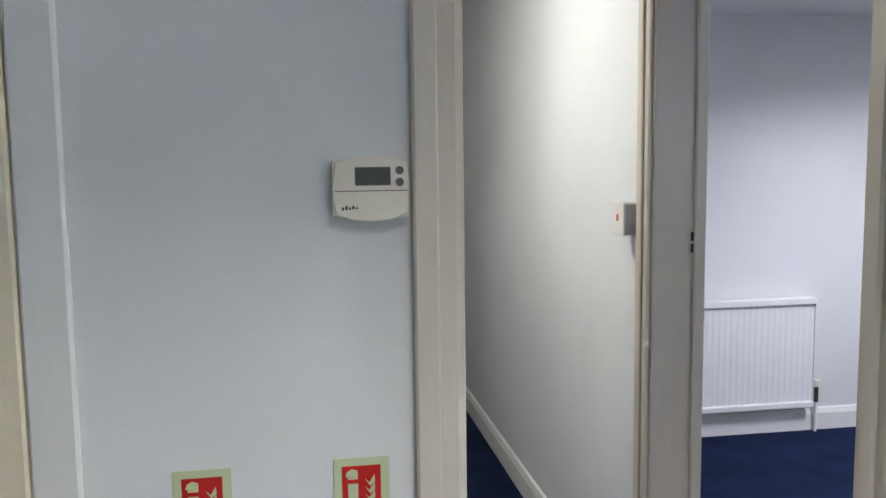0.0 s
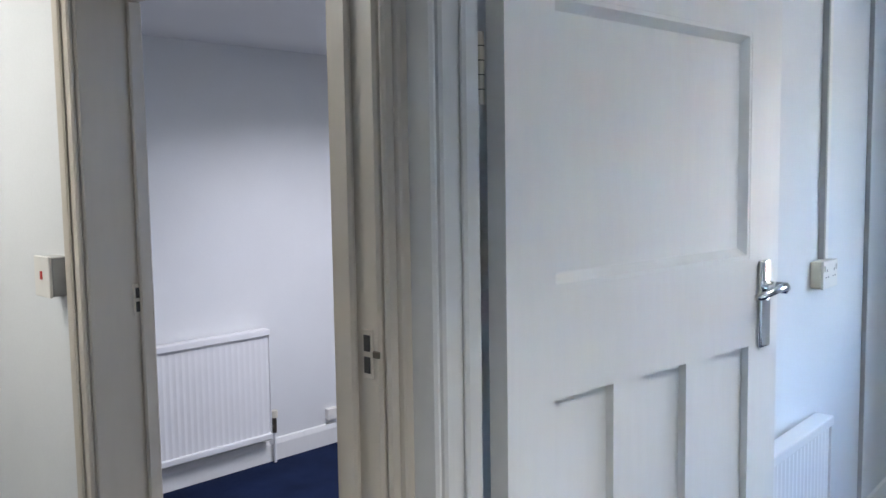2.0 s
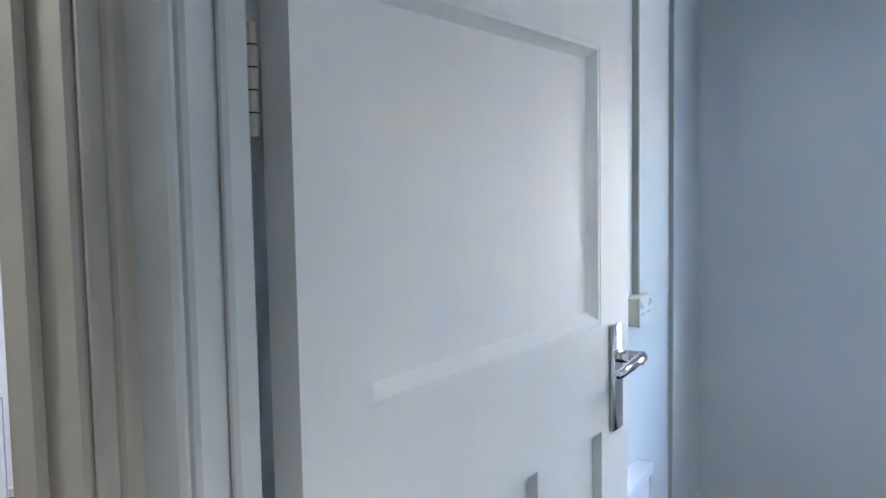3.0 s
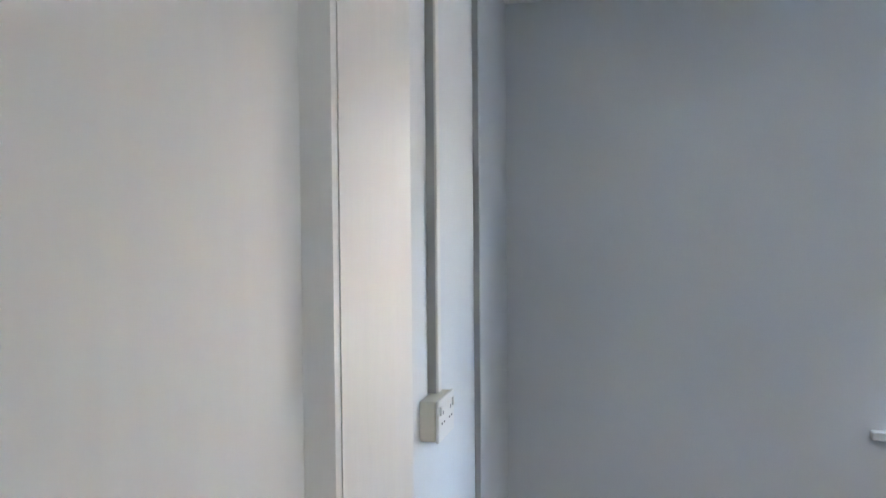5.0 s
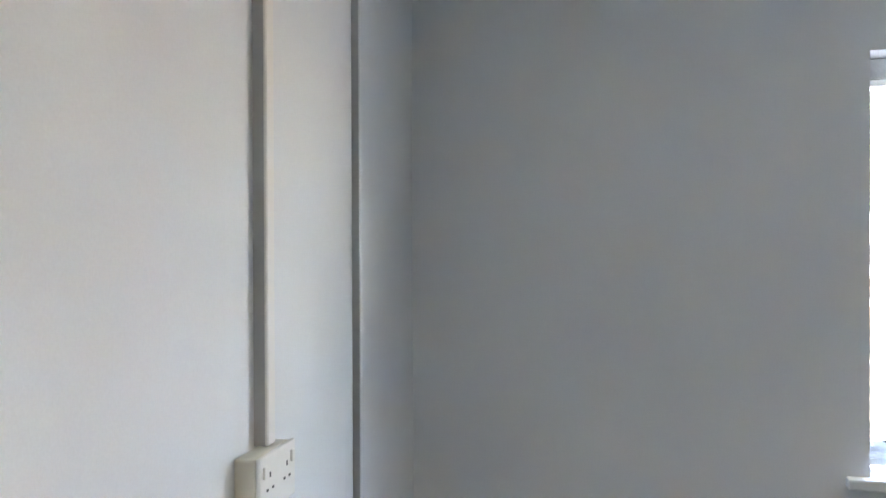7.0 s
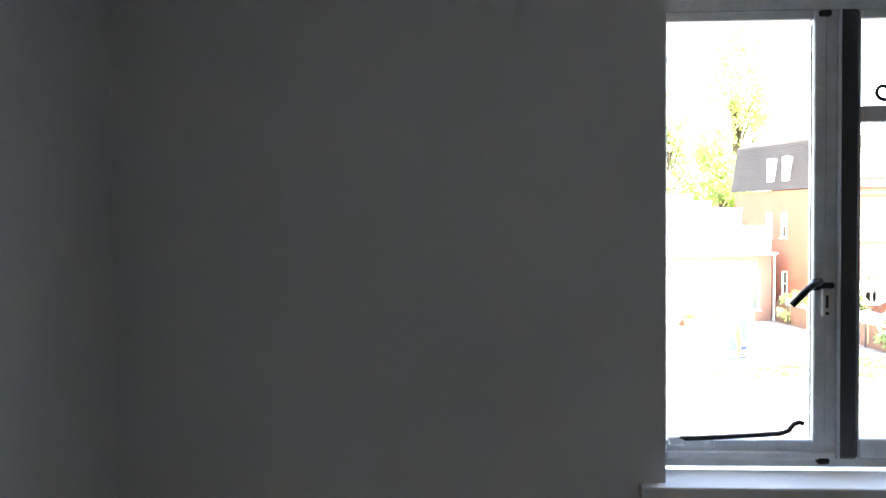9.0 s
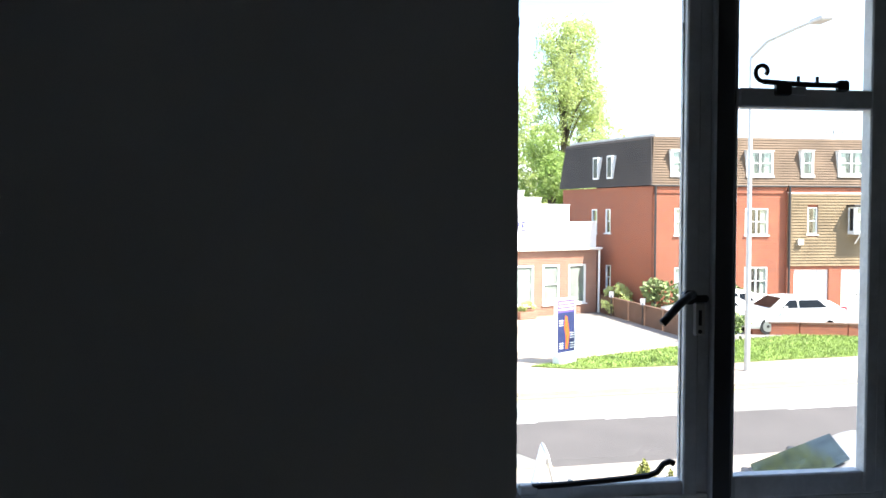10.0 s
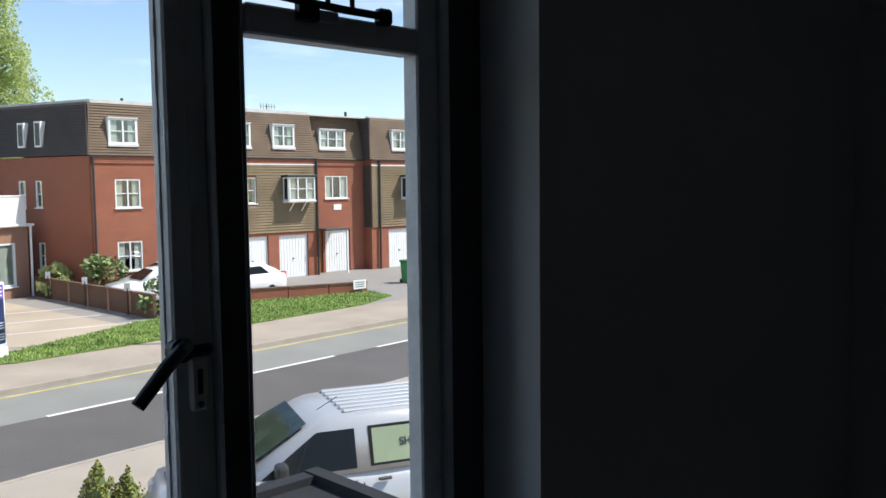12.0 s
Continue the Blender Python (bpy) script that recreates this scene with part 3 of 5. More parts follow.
# ---- steel window ----
def steel_window():
    w = thing("window_1", "white painted steel casement window with black ironwork", "window", kind="structure", m=pose(3.405, 0, 0))
    L, R, B, T = -0.952, -1.851, 0.862, 1.982

    def bar(name, y0, y1, z0, z1, x0=0.0, x1=0.032, m=STEEL, parent=w, bev=0.003, label=""):
        return part(name, box(x0, y1, z0, x1, y0, z1, bev), m, parent, label)
    bar("outer_frame", L, L - 0.010, B, T, 0.006, 0.045)
    bar("outer_frame", R + 0.101, R + 0.083, B, T, -0.004, 0.045)
    # dark strip painted for the shade between frame and reveal
    bar("shaded_gap_strip", R + 0.083, R, B, T, 0.010, 0.045, FRAMESHADE, label="dark strip standing in for the shaded gap beside the frame")
    bar("outer_frame", L - 0.010, R + 0.101, T - 0.055, T, 0.006, 0.045)
    bar("outer_frame", L - 0.010, R + 0.101, B, B + 0.022, 0.006, 0.045)
    # the mullion's shadow is put into its dark colour
    bar("mullion", -1.366, -1.414, B + 0.022, T - 0.055, -0.004, 0.05, FRAMESHADE, bev=0.006, label="coupling mullion with its shadow in a dark colour")
    bar("mullion_bead", -1.3645, -1.3705, B + 0.022, T - 0.055, -0.010, 0.02, STEEL)
    cas = bar("casement", L - 0.010, L - 0.022, B + 0.024, T - 0.057, -0.002, 0.030)
    bar("casement_stile", -1.309, -1.338, B + 0.024, T - 0.057, -0.006, 0.028, parent=cas)
    bar("casement_stile", -1.336, -1.365, B + 0.024, T - 0.057, 0.002, 0.040, parent=cas)
    bar("casement_rail", L - 0.020, -1.311, B + 0.024, B + 0.066, -0.002, 0.030, parent=cas)
    bar("casement_rail", L - 0.012, -1.360, B + 0.022, B + 0.040, -0.012, 0.01, parent=cas)
    bar("casement_rail", L - 0.020, -1.311, T - 0.078, T - 0.057, -0.002, 0.030, parent=cas)
    g = part("pane", box(0.016, -1.311, B + 0.064, 0.019, L - 0.021, T - 0.077), GLASS, cas)
    g.visible_shadow = False
    b = bmesh.new()
    for k in range(60):
        z = B + 0.07 + k * (T - B - 0.16) / 60
        q = 0.002 + 0.0035 * abs(noise.noise((k * 0.7, 3.1, 0)))
        box(0.010, -1.309, z, 0.016, -1.309 + q, z + 0.0185, bm=b)
        box(0.010, L - 0.022, z, 0.016, L - 0.022 - q, z + 0.0185, bm=b)
    part("putty", b, STEEL, cas)
    # fixed light with a top vent
    fl = bar("fixed_light", -1.414, -1.418, B + 0.024, T - 0.057, 0.0, 0.030)
    bar("fixed_stile", -1.700, -1.727, B + 0.024, T - 0.057, -0.004, 0.028, parent=fl)
    bar("fixed_stile", -1.727, -1.750, B + 0.024, T - 0.057, 0.004, 0.040, parent=fl)
    bar("fixed_rail", -1.418, -1.700, B + 0.024, B + 0.070, -0.002, 0.030, parent=fl)
    bar("transom", -1.418, -1.700, 1.667, 1.705, -0.006, 0.030, parent=fl)
    bar("fixed_rail", -1.418, -1.700, T - 0.078, T - 0.057, -0.002, 0.030, parent=fl)
    for z0, z1 in ((B + 0.068, 1.669), (1.703, T - 0.077)):
        g = part("pane", box(0.016, -1.702, z0, 0.019, -1.416, z1), GLASS, fl)
        g.visible_shadow = False
    # cockspur handle and its striking plate
    hd = part("cockspur_handle", tube([(-0.006, -1.312, 1.292), (-0.022, -1.312, 1.294)], 0.014, 14), BLACKIRON, w, "black iron cockspur handle")
    part("lever", tube([(-0.022, -1.318, 1.300), (-0.036, -1.302, 1.296), (-0.046, -1.281, 1.284), (-0.050, -1.262, 1.266), (-0.050, -1.244, 1.247)], 0.0085, 12, taper=0.95), BLACKIRON, hd)
    part("spur", box(-0.024, -1.352, 1.284, -0.012, -1.312, 1.298, 0.004), BLACKIRON, hd)
    lk = part("window_lock", box(-0.014, -1.348, 1.218, -0.004, -1.326, 1.282, 0.003), PLASTIC, w, "small white window lock")
    part("lock_slot", box(-0.0155, -1.340, 1.238, -0.0135, -1.334, 1.268), DARK, lk)
    part("lock_screw", tube([(-0.014, -1.337, 1.226), (-0.016, -1.337, 1.226)], 0.004, 10), DARK, lk)
    # casement stay
    st = part("casement_stay", tube([(-0.018, -1.000, 0.934), (-0.022, -1.06, 0.937), (-0.03, -1.16, 0.945), (-0.034, -1.225, 0.951), (-0.036, -1.243, 0.958), (-0.036, -1.256, 0.974), (-0.036, -1.268, 0.978), (-0.036, -1.277, 0.974)], 0.006, 8), BLACKIRON, w, "black iron peg stay with a curled end")
    part("stay_pivot", box(-0.024, -1.012, 0.918, -0.006, -0.975, 0.938, 0.003), STEEL, st)
    part("stay_peg", tube([(-0.02, -1.075, 0.915), (-0.02, -1.075, 0.945)], 0.005, 8), STEEL, st)
    # vent stay on the transom
    vs = part("vent_stay", tube([(-0.014, -1.462, 1.716), (-0.014, -1.50, 1.714), (-0.014, -1.56, 1.712), (-0.014, -1.63, 1.712)], 0.0055, 8), BLACKIRON, w, "black iron stay with a scrolled end")
    c = [(-0.014, -1.462 + 0.001 + 0.019 * math.sin(a) * (1 - a / 9), 1.735 - 0.019 * math.cos(a) * (1 - a / 9)) for a in [k * 0.45 for k in range(0, 13)]]
    part("scroll", tube(c, 0.0045, 8), BLACKIRON, vs)
    part("stay_bracket", box(-0.020, -1.520, 1.690, -0.004, -1.488, 1.718, 0.003), BLACKIRON, vs)
    part("stay_plate", box(-0.012, -1.555, 1.692, -0.005, -1.510, 1.708, 0.002), STEEL, vs)
    part("end_pivot", box(-0.022, -1.642, 1.700, -0.004, -1.618, 1.722, 0.004), BLACKIRON, vs)
    for y in (-1.535, -1.575):
        part("peg", tube([(-0.014, y, 1.712), (-0.014, y, 1.728)], 0.0035, 8), BLACKIRON, vs)
    for z in (B + 0.020, T - 0.065):
        part("casement_catch", box(-0.016, -1.345, z - 0.008, 0.004, -1.318, z + 0.006, 0.003), BLACKIRON, w)


steel_window()
sill = tagged(part("window_sill", box(3.265, -1.915, 0.826, 3.412, -0.890, 0.856, 0.006, seg=2), GLOSS), "white gloss painted window board under the casement", "window sill", kind="structure")


# ---- street ----
RZ = G - 0.10
TILT = radians(4.8)
RO = Vector((19.6, -3.6, 0))
RN, RD = Vector((math.cos(TILT), math.sin(TILT), 0)), Vector((math.sin(TILT), -math.cos(TILT), 0))


def rp(u, v, z=0.0):
    """A point u metres across the road from its centre line and v metres along it."""
    p = RO + RN * u + RD * v
    return (p.x, p.y, z)


def strip(u0, u1, v0, v1, z0, z1, bm=None):
    b = bm or bmesh.new()
    lo, hi = [[b.verts.new(rp(u, v, z)) for u, v in ((u0, v0), (u1, v0), (u1, v1), (u0, v1))] for z in (z0, z1)]
    b.faces.new(lo[::-1]), b.faces.new(hi)
    for i in range(4):
        j = (i + 1) % 4
        b.faces.new((lo[i], lo[j], hi[j], hi[i]))
    return b


structure("ground", box(3.6, -900, RZ - 1, 1500, 900, RZ - 0.02), FIELD, "rough ground reaching the horizon", "ground")
structure("road", strip(-3.45, 2.62, -120, 160, RZ - 0.3, RZ), ASPH_OLD, "pale worn asphalt road", "road")
b = bmesh.new()
pv = [(-3.43, 0.9), (0.05, -0.4), (0.05, 120), (-3.43, 120)]
f = [b.verts.new(rp(u, v, RZ + 0.004)) for u, v in pv]
b.faces.new(f)
structure("road_patch", b, ASPH_NEW, "dark newly laid asphalt on the road's near lane", "road")
structure("pavement_near", strip(-16, -3.57, -120, 160, RZ - 0.3, G - 0.03), CONC, "pale concrete forecourt beside the road", "pavement")
structure("pavement_far", strip(2.74, 5.9, -120, 160, RZ - 0.3, G), PAVE, "tan tarmac pavement", "pavement")
structure("car_park", strip(5.9, 19.5, -40, 9.7, RZ - 0.3, G + 0.002), LOT, "pale sandy concrete car park", "ground")
structure("yard", strip(5.9, 40, 9.7, 120, RZ - 0.3, G + 0.001), YARD, "grey tarmac yard in front of garages", "ground")
for nm, u0, u1, top in (("kerb_far", 2.62, 2.74, G + 0.004), ("kerb_near", -3.57, -3.45, G - 0.026)):
    k = thing(nm, "weathered pale kerb stones along the road", "kerb", kind="structure")
    for i in range(34):
        part("kerb_stone", strip(u0, u1, -8 + i * 0.92, -8 + i * 0.92 + 0.912, RZ - 0.2, top), KERB, k)
    part("kerb_run", strip(u0, u1, 23.3, 120, RZ - 0.2, top), KERB, k)
cl = thing("centre_line", "worn white dashed centre line on the road", "road marking")
for i in range(16):
    part("dash", strip(-0.06 + 0.05, 0.06 + 0.05, -6.0 + i * 4.6, -6.0 + i * 4.6 + 3.0, RZ, RZ + 0.008), LINE, cl)
yl = thing("yellow_line", "faded yellow line along the far kerb", "road marking")
part("line", strip(2.30, 2.40, -60, 120, RZ, RZ + 0.006), YELLOW, yl)
yl2 = thing("yellow_line", "faded yellow line along the near kerb", "road marking")
part("line", strip(-3.30, -3.18, -60, 0.8, RZ, RZ + 0.009), YELLOW, yl2)
part("edge_mark", strip(-3.38, -3.24, 1.4, 60, RZ, RZ + 0.009), LINE, yl2)
for i in range(3):
    b = thing("parking_line", "faded white parking bay line", "road marking", "parking lines")
    a, c = Vector((29.6 + i * 2.5, -12.9, 0)), Vector((30.4 + i * 2.6, -8.2 + i * 0.5, 0))
    n = (c - a).normalized().cross(Vector((0, 0, 1))) * 0.05
    q = bmesh.new()
    q.faces.new([q.verts.new((*p.xy, G + 0.008)) for p in (a - n, a + n, c + n, c - n)])
    part("paint", q, LINE, b)


b = bmesh.new()
edge = [(26.0, -6.6), (27.4, -9.0), (29.2, -12.6), (30.6, -16.0), (31.2, -17.6), (29.8, -23.2), (28.2, -23.0), (27.0, -20.5), (26.4, -16), (25.7, -11.5), (25.4, -8.0)]
f = b.faces.new([b.verts.new((x, y, G + 0.03)) for x, y in edge])
bmesh.ops.extrude_face_region(b, geom=[f])
for v in list(b.verts)[:len(edge)]:
    v.co.z = G - 0.05
tagged(part("grass_verge", b, TURF), "rough green grass verge beside the pavement", "grass", kind="structure")
b = bmesh.new()
rnd = random.Random(4)


def inside(x, y):
    c = False
    for (xa, ya), (xb, yb) in zip(edge, edge[1:] + edge[:1]):
        if (ya > y) != (yb > y) and x < (xb - xa) * (y - ya) / (yb - ya) + xa:
            c = not c
    return c


n = 0
while n < 24000:
    x, y = rnd.uniform(25.2, 31.4), rnd.uniform(-23.4, -6.4)
    if not inside(x, y):
        continue
    n += 1
    hgt, a = rnd.uniform(0.03, 0.13) * (0.6 + 0.8 * abs(noise.noise((x * 0.8, y * 0.8, 0)))), rnd.uniform(0, 6.28)
    dx, dy = math.cos(a) * 0.018, math.sin(a) * 0.018
    lx, ly = rnd.uniform(-0.08, 0.08), rnd.uniform(-0.08, 0.08)
    b.faces.new((b.verts.new((x - dx, y - dy, G + 0.02)), b.verts.new((x + dx, y + dy, G + 0.02)), b.verts.new((x + lx, y + ly, G + 0.03 + hgt))))
me = bpy.data.meshes.new("grass_blades")
b.to_mesh(me), b.free()
me.materials.append(BLADE)
tagged(new("grass_blades", me), "uneven green blades of spring grass", "grass", kind="stuff")


# ---- houses ----
def far_window(parent, place, u0, u1, z0, z1, cols=2, rows=2, curtain=True, deep=0.06, thin=0.055):
    """White framed window set in a wall; place(u, w, z), w into the house."""
    def slab(nm, a, c, w0, w1, za, zb, m, par):
        q = box(a, w0, za, c, w1, zb)
        for v in q.verts:
            v.co = Vector(place(*v.co))
        return part(nm, q, m, par)
    b = bmesh.new()
    fr = [(u0, u0 + thin, z0, z1), (u1 - thin, u1, z0, z1), (u0 + thin, u1 - thin, z0, z0 + thin), (u0 + thin, u1 - thin, z1 - thin, z1)]
    fr += [(u0 + (u1 - u0) * k / cols - thin / 2, u0 + (u1 - u0) * k / cols + thin / 2, z0 + thin, z1 - thin) for k in range(1, cols)]
    for a, c, za, zb in fr:
        box(a, deep - 0.05, za, c, deep + 0.03, zb, bm=b)
    for k in range(1, rows):
        zc = z0 + (z1 - z0) * k / rows
        for j in range(cols):
            box(u0 + (u1 - u0) * j / cols + thin / 2, deep - 0.03, zc - 0.018, u0 + (u1 - u0) * (j + 1) / cols - thin / 2, deep + 0.02, zc + 0.018, bm=b)
    for v in b.verts:
        v.co = Vector(place(*v.co))
    w = part("window", b, UPVC, parent, "white plastic framed window")
    slab("sill", u0 - 0.05, u1 + 0.05, -0.07, deep, z0 - 0.05, z0, UPVC, w)
    slab("pane", u0 + 0.02, u1 - 0.02, deep + 0.005, deep + 0.012, z0 + 0.02, z1 - 0.02, FARGLASS, w).visible_shadow = False
    if curtain:
        for a, c in ((u0 + 0.03, u0 + (u1 - u0) * 0.3), (u1 - (u1 - u0) * 0.3, u1 - 0.03)):
            slab("curtain", a, c, deep + 0.03, deep + 0.06, z0 + 0.02, z1 - 0.02, CURTAIN, w)
    # dark sheet stands in for the unlit room behind the panes
    slab("room_shade_sheet", u0 - 0.1, u1 + 0.1, deep + 0.55, deep + 0.56, z0 - 0.1, z1 + 0.1, UNLITINSIDE, w)
    return w


def courses(place, u0, u1, z0, z1, lean, rows, proud=0.03, holes=(), taper=0.0):
    """Lapped tile courses on a wall leaning back by lean over its height."""
    b = bmesh.new()
    dz = (z1 - z0) / rows
    for r in range(rows):
        za, zb = z0 + r * dz, z0 + (r + 1) * dz
        wa, wb = lean * r / rows, lean * (r + 1) / rows
        ua, uc = u0 + taper * r / rows, u1
        spans = [(ua, uc)]
        for h in holes:
            if h[2] < zb and h[3] > za:
                spans = [t for s0, s1 in spans for t in ((s0, min(s1, h[0])), (max(s0, h[1]), s1)) if t[1] - t[0] > 0.01]
        for s0, s1 in spans:
            q = [b.verts.new(place(u, w, z)) for u, w, z in ((s0, wa - proud, za), (s1, wa - proud, za), (s1, wb - 0.004, zb), (s0, wb - 0.004, zb), (s0, wa + 0.05, za), (s1, wa + 0.05, za))]
            b.faces.new((q[0], q[1], q[2], q[3]))
            b.faces.new((q[0], q[4], q[5], q[1]))
            b.faces.new((q[0], q[3], q[4])), b.faces.new((q[1], q[5], q[2]))
            b.faces.new((q[3], q[2], q[5], q[4]))
    return b


FX = 37.5
EAVE, TOP = 2.88, 5.10


def terrace():
    h = thing("apartment_terrace", "three-storey red brick terrace with a brown tiled mansard roof and garages", "house")

    def fp(u, w, z, off=0.0):
        return (FX + off + w, -u, z)
    # openings, u running along the front
    W1 = [(15.9, 17.0, 0.72, 1.92), (15.92, 17.0, -1.95, -0.70), (19.2, 20.3, 0.72, 1.92), (19.2, 20.3, -1.95, -0.7)]
    W2 = [(22.09, 22.59, 0.76, 1.98), (21.15 + 0.35, 23.2, G, -0.82), (23.8, 25.5, G, -0.82)]
    W3 = [(27.05, 28.5, 0.9, 2.06), (27.0, 28.6, G, -0.70), (26.25, 26.85, G, -0.75)]
    W4 = [(30.75, 32.4, G, -0.82), (33.1, 34.7, G, -0.82)]
    part("wall", holed(fp, 14.85, 21.15, G, EAVE, W1, 0.25), BRICK, h, "red brick front wall")
    part("wall", holed(lambda u, w, z: fp(u, w, z, -0.12), 21.15, 26.1, G, EAVE - 0.2, W2, 0.3), BRICK, h)
    part("wall", holed(lambda u, w, z: fp(u, w, z, 0.5), 26.1, 29.6, G, EAVE, W3, 0.25), BRICK, h)
    part("wall", holed(lambda u, w, z: fp(u, w, z, -0.12), 29.6, 40, G, EAVE - 0.2, W4, 0.3), BRICK, h)
    part("wall", box(FX - 0.118, -29.78, G - 0.02, FX + 0.752, -29.585, EAVE - 0.01), BRICK, h)
    part("back_wall", box(FX + 9.5, -40, G, FX + 9.8, -17, EAVE), BRICK, h)
    # flank wall runs off at an angle
    fd = Vector((5.6, 2.15, 0)).normalized()
    fn = Vector((fd.y, -fd.x, 0))

    def sp(u, w, z):
        p = Vector((FX, -14.85, 0)) + fd * u + fn * w
        return (p.x, p.y, z)
    WS = [(3.72, 4.14, 0.75, 1.9), (2.75, 3.12, 0.77, 1.9), (2.7, 3.08, -1.85, -0.72)]
    part("wall", holed(sp, 0.0, 6.4, G, EAVE, WS, 0.25), BRICK, h, "red brick flank wall in shade")
    for a, c, za, zb in WS:
        far_window(h, sp, a, c, za, zb, 1, 2, False)
    for a, c, za, zb in W1:
        far_window(h, fp, a, c, za, zb)
    far_window(h, lambda u, w, z: fp(u, w, z, -0.12), *W2[0], 1, 2)
    far_window(h, lambda u, w, z: fp(u, w, z, 0.5), *W3[0], 3, 1)
    # tile hanging on the first floor
    t = part("tile_hanging", courses(lambda u, w, z: fp(u, w, z, -0.14), 21.15, 26.1, -0.66, 2.62, 0.0, 25, 0.045, [W2[0]]), TILEHUNG, h, "brown hung tiles in rows")
    part("tile_hanging", courses(lambda u, w, z: fp(u, w, z, -0.14), 29.6, 40, -0.66, 2.62, 0.0, 25, 0.045), TILEHUNG, h)
    # the return's shade comes from the darker tile colour
    part("tile_hanging", courses(lambda u, w, z: (FX - 0.12 + u, -29.58 - w, z), 0, 0.6, -0.66, 2.62, 0.0, 25, 0.045), DARKSHADETILE, h)
    for u0, u1, off in ((14.85, 21.15, 0), (21.15, 26.1, -0.12), (26.1, 29.6, 0.5), (29.6, 40, -0.12)):
        part("brick_band", box(FX + off - 0.035, -u1, EAVE - 0.24, FX + off, -u0, EAVE - 0.02), BRICK, h)
        part("fascia", box(FX + off - 0.05, -u1, EAVE - 0.30, FX + off - 0.002, -u0, EAVE - 0.245), UPVC if off < 0 else BRICK, h)
        part("gutter", box(FX + off - 0.12, -u1, EAVE - 0.02, FX + off, -u0, EAVE + 0.06, 0.02), PIPE, h)
    # mansard
    DR = [(15.75, 16.95, 3.40, 4.45), (19.3, 20.5, 3.4, 4.45), (21.9, 22.45, 3.42, 4.5), (23.7, 24.9, 3.45, 4.5), (26.8, 28.4, 3.48, 4.42), (31.2, 32.4, 3.5, 4.5)]
    part("roof_slope", courses(fp, 14.85, 26.1, EAVE + 0.04, TOP, 0.45, 19, 0.05, DR, 0.22), TILE, h, "brown tiled mansard slope in rows")
    part("roof_slope", courses(lambda u, w, z: fp(u, w, z, 0.5), 26.1, 29.6, EAVE + 0.04, TOP - 0.05, 0.40, 19, 0.05, DR), TILE, h)
    part("roof_slope", courses(lambda u, w, z: fp(u, w, z, -0.05), 29.6, 40, EAVE + 0.04, TOP, 0.45, 19, 0.05, DR), TILE, h)
    # cheek and flank slope carry their shade in the darker tile
    part("roof_cheek", courses(lambda u, w, z: (FX - 0.05 + u, -29.6 + w, z), 0, 1.4, EAVE, TOP, 0.0, 12, 0.05), DARKSHADETILE, h)
    part("roof_slope", courses(lambda u, w, z: sp(u, w - 0.06, z), -0.05, 6.6, EAVE + 0.04, TOP, 0.40, 19, 0.05, [], 0.45), DARKSHADETILE, h, "tiled mansard slope with its shade in a darker tile colour")
    b = bmesh.new()
    ring = [(FX + 0.40, -15.15), (FX + 0.40, -40), (FX + 9.6, -40), (FX + 9.6, -17), (43.6, -13.1)]
    prism(ring, TOP - 0.02, TOP + 0.04, "z", b)
    part("flat_roof", b, LEAD, h, "pale flat roof edge")
    # added near-black block filling the roof void, no real part
    part("roof_dark_filler", prism([(FX + 0.62, -15.4), (FX + 0.62, -26.1), (FX + 1.2, -26.1), (FX + 1.2, -29.6), (FX + 0.62, -29.6), (FX + 0.62, -40), (FX + 9.5, -40), (FX + 9.5, -17.5), (43.2, -14.2)], EAVE - 0.1, TOP - 0.03, "z"), UNLITINSIDE, h)
    part("roof_upstand", box(FX + 0.40, -26.0, TOP + 0.04, FX + 0.52, -15.2, TOP + 0.13), LEAD, h)
    part("roof_upstand", box(FX + 0.35, -40, TOP + 0.04, FX + 0.50, -29.8, TOP + 0.12), LEAD, h)
    q = bmesh.new()
    a, c = Vector((FX + 0.42, -15.2, 0)), Vector((43.7, -13.0, 0))
    tube([(a.x, a.y, TOP + 0.08), (c.x, c.y, TOP + 0.08)], 0.07, 4, q)
    part("roof_upstand", q, LEAD, h)
    # dormers: upright frames standing out of the slope
    for a, c, za, zb in DR:
        off = 0.5 if 26.1 < a < 29.6 else (-0.05 if a > 29 else 0)
        def dp(u, w, z, off=off):
            return fp(u, w + 0.06, z, off)
        cols = 1 if c - a < 0.8 else (3 if c - a > 1.4 else 2)
        w = far_window(h, dp, a, c, za, zb, cols, 2, True, 0.02, 0.07)
        for uu in (a - 0.03, c):
            poly = [(FX + off + 0.04, za - 0.04), (FX + off + 0.04, zb + 0.03), (FX + off + 0.5, zb + 0.03), (FX + off + 0.2, za - 0.04)]
            part("dormer_cheek", prism(poly, -uu - 0.03, -uu, "y"), UPVC, w)
        part("dormer_top", box(FX + off - 0.02, -c - 0.05, zb + 0.0, FX + off + 0.5, -a + 0.05, zb + 0.05), LEAD, w)
        part("apron", box(FX + off - 0.02, -c - 0.06, za - 0.12, FX + off + 0.14, -a + 0.06, za - 0.03), LEAD, w)
    # roof lights in the flank slope
    for a, c, za, zb in ((3.57, 3.95, 3.3, 4.35), (2.57, 2.94, 3.3, 4.38)):
        q = box(a, -0.10, za, c, 0.35, zb)
        for v in q.verts:
            v.co = Vector(sp(*v.co))
        w = part("window", q, UPVC, h, "narrow white framed roof window")
        q = box(a + 0.06, -0.115, za + 0.08, c - 0.06, -0.09, zb - 0.08)
        for v in q.verts:
            v.co = Vector(sp(*v.co))
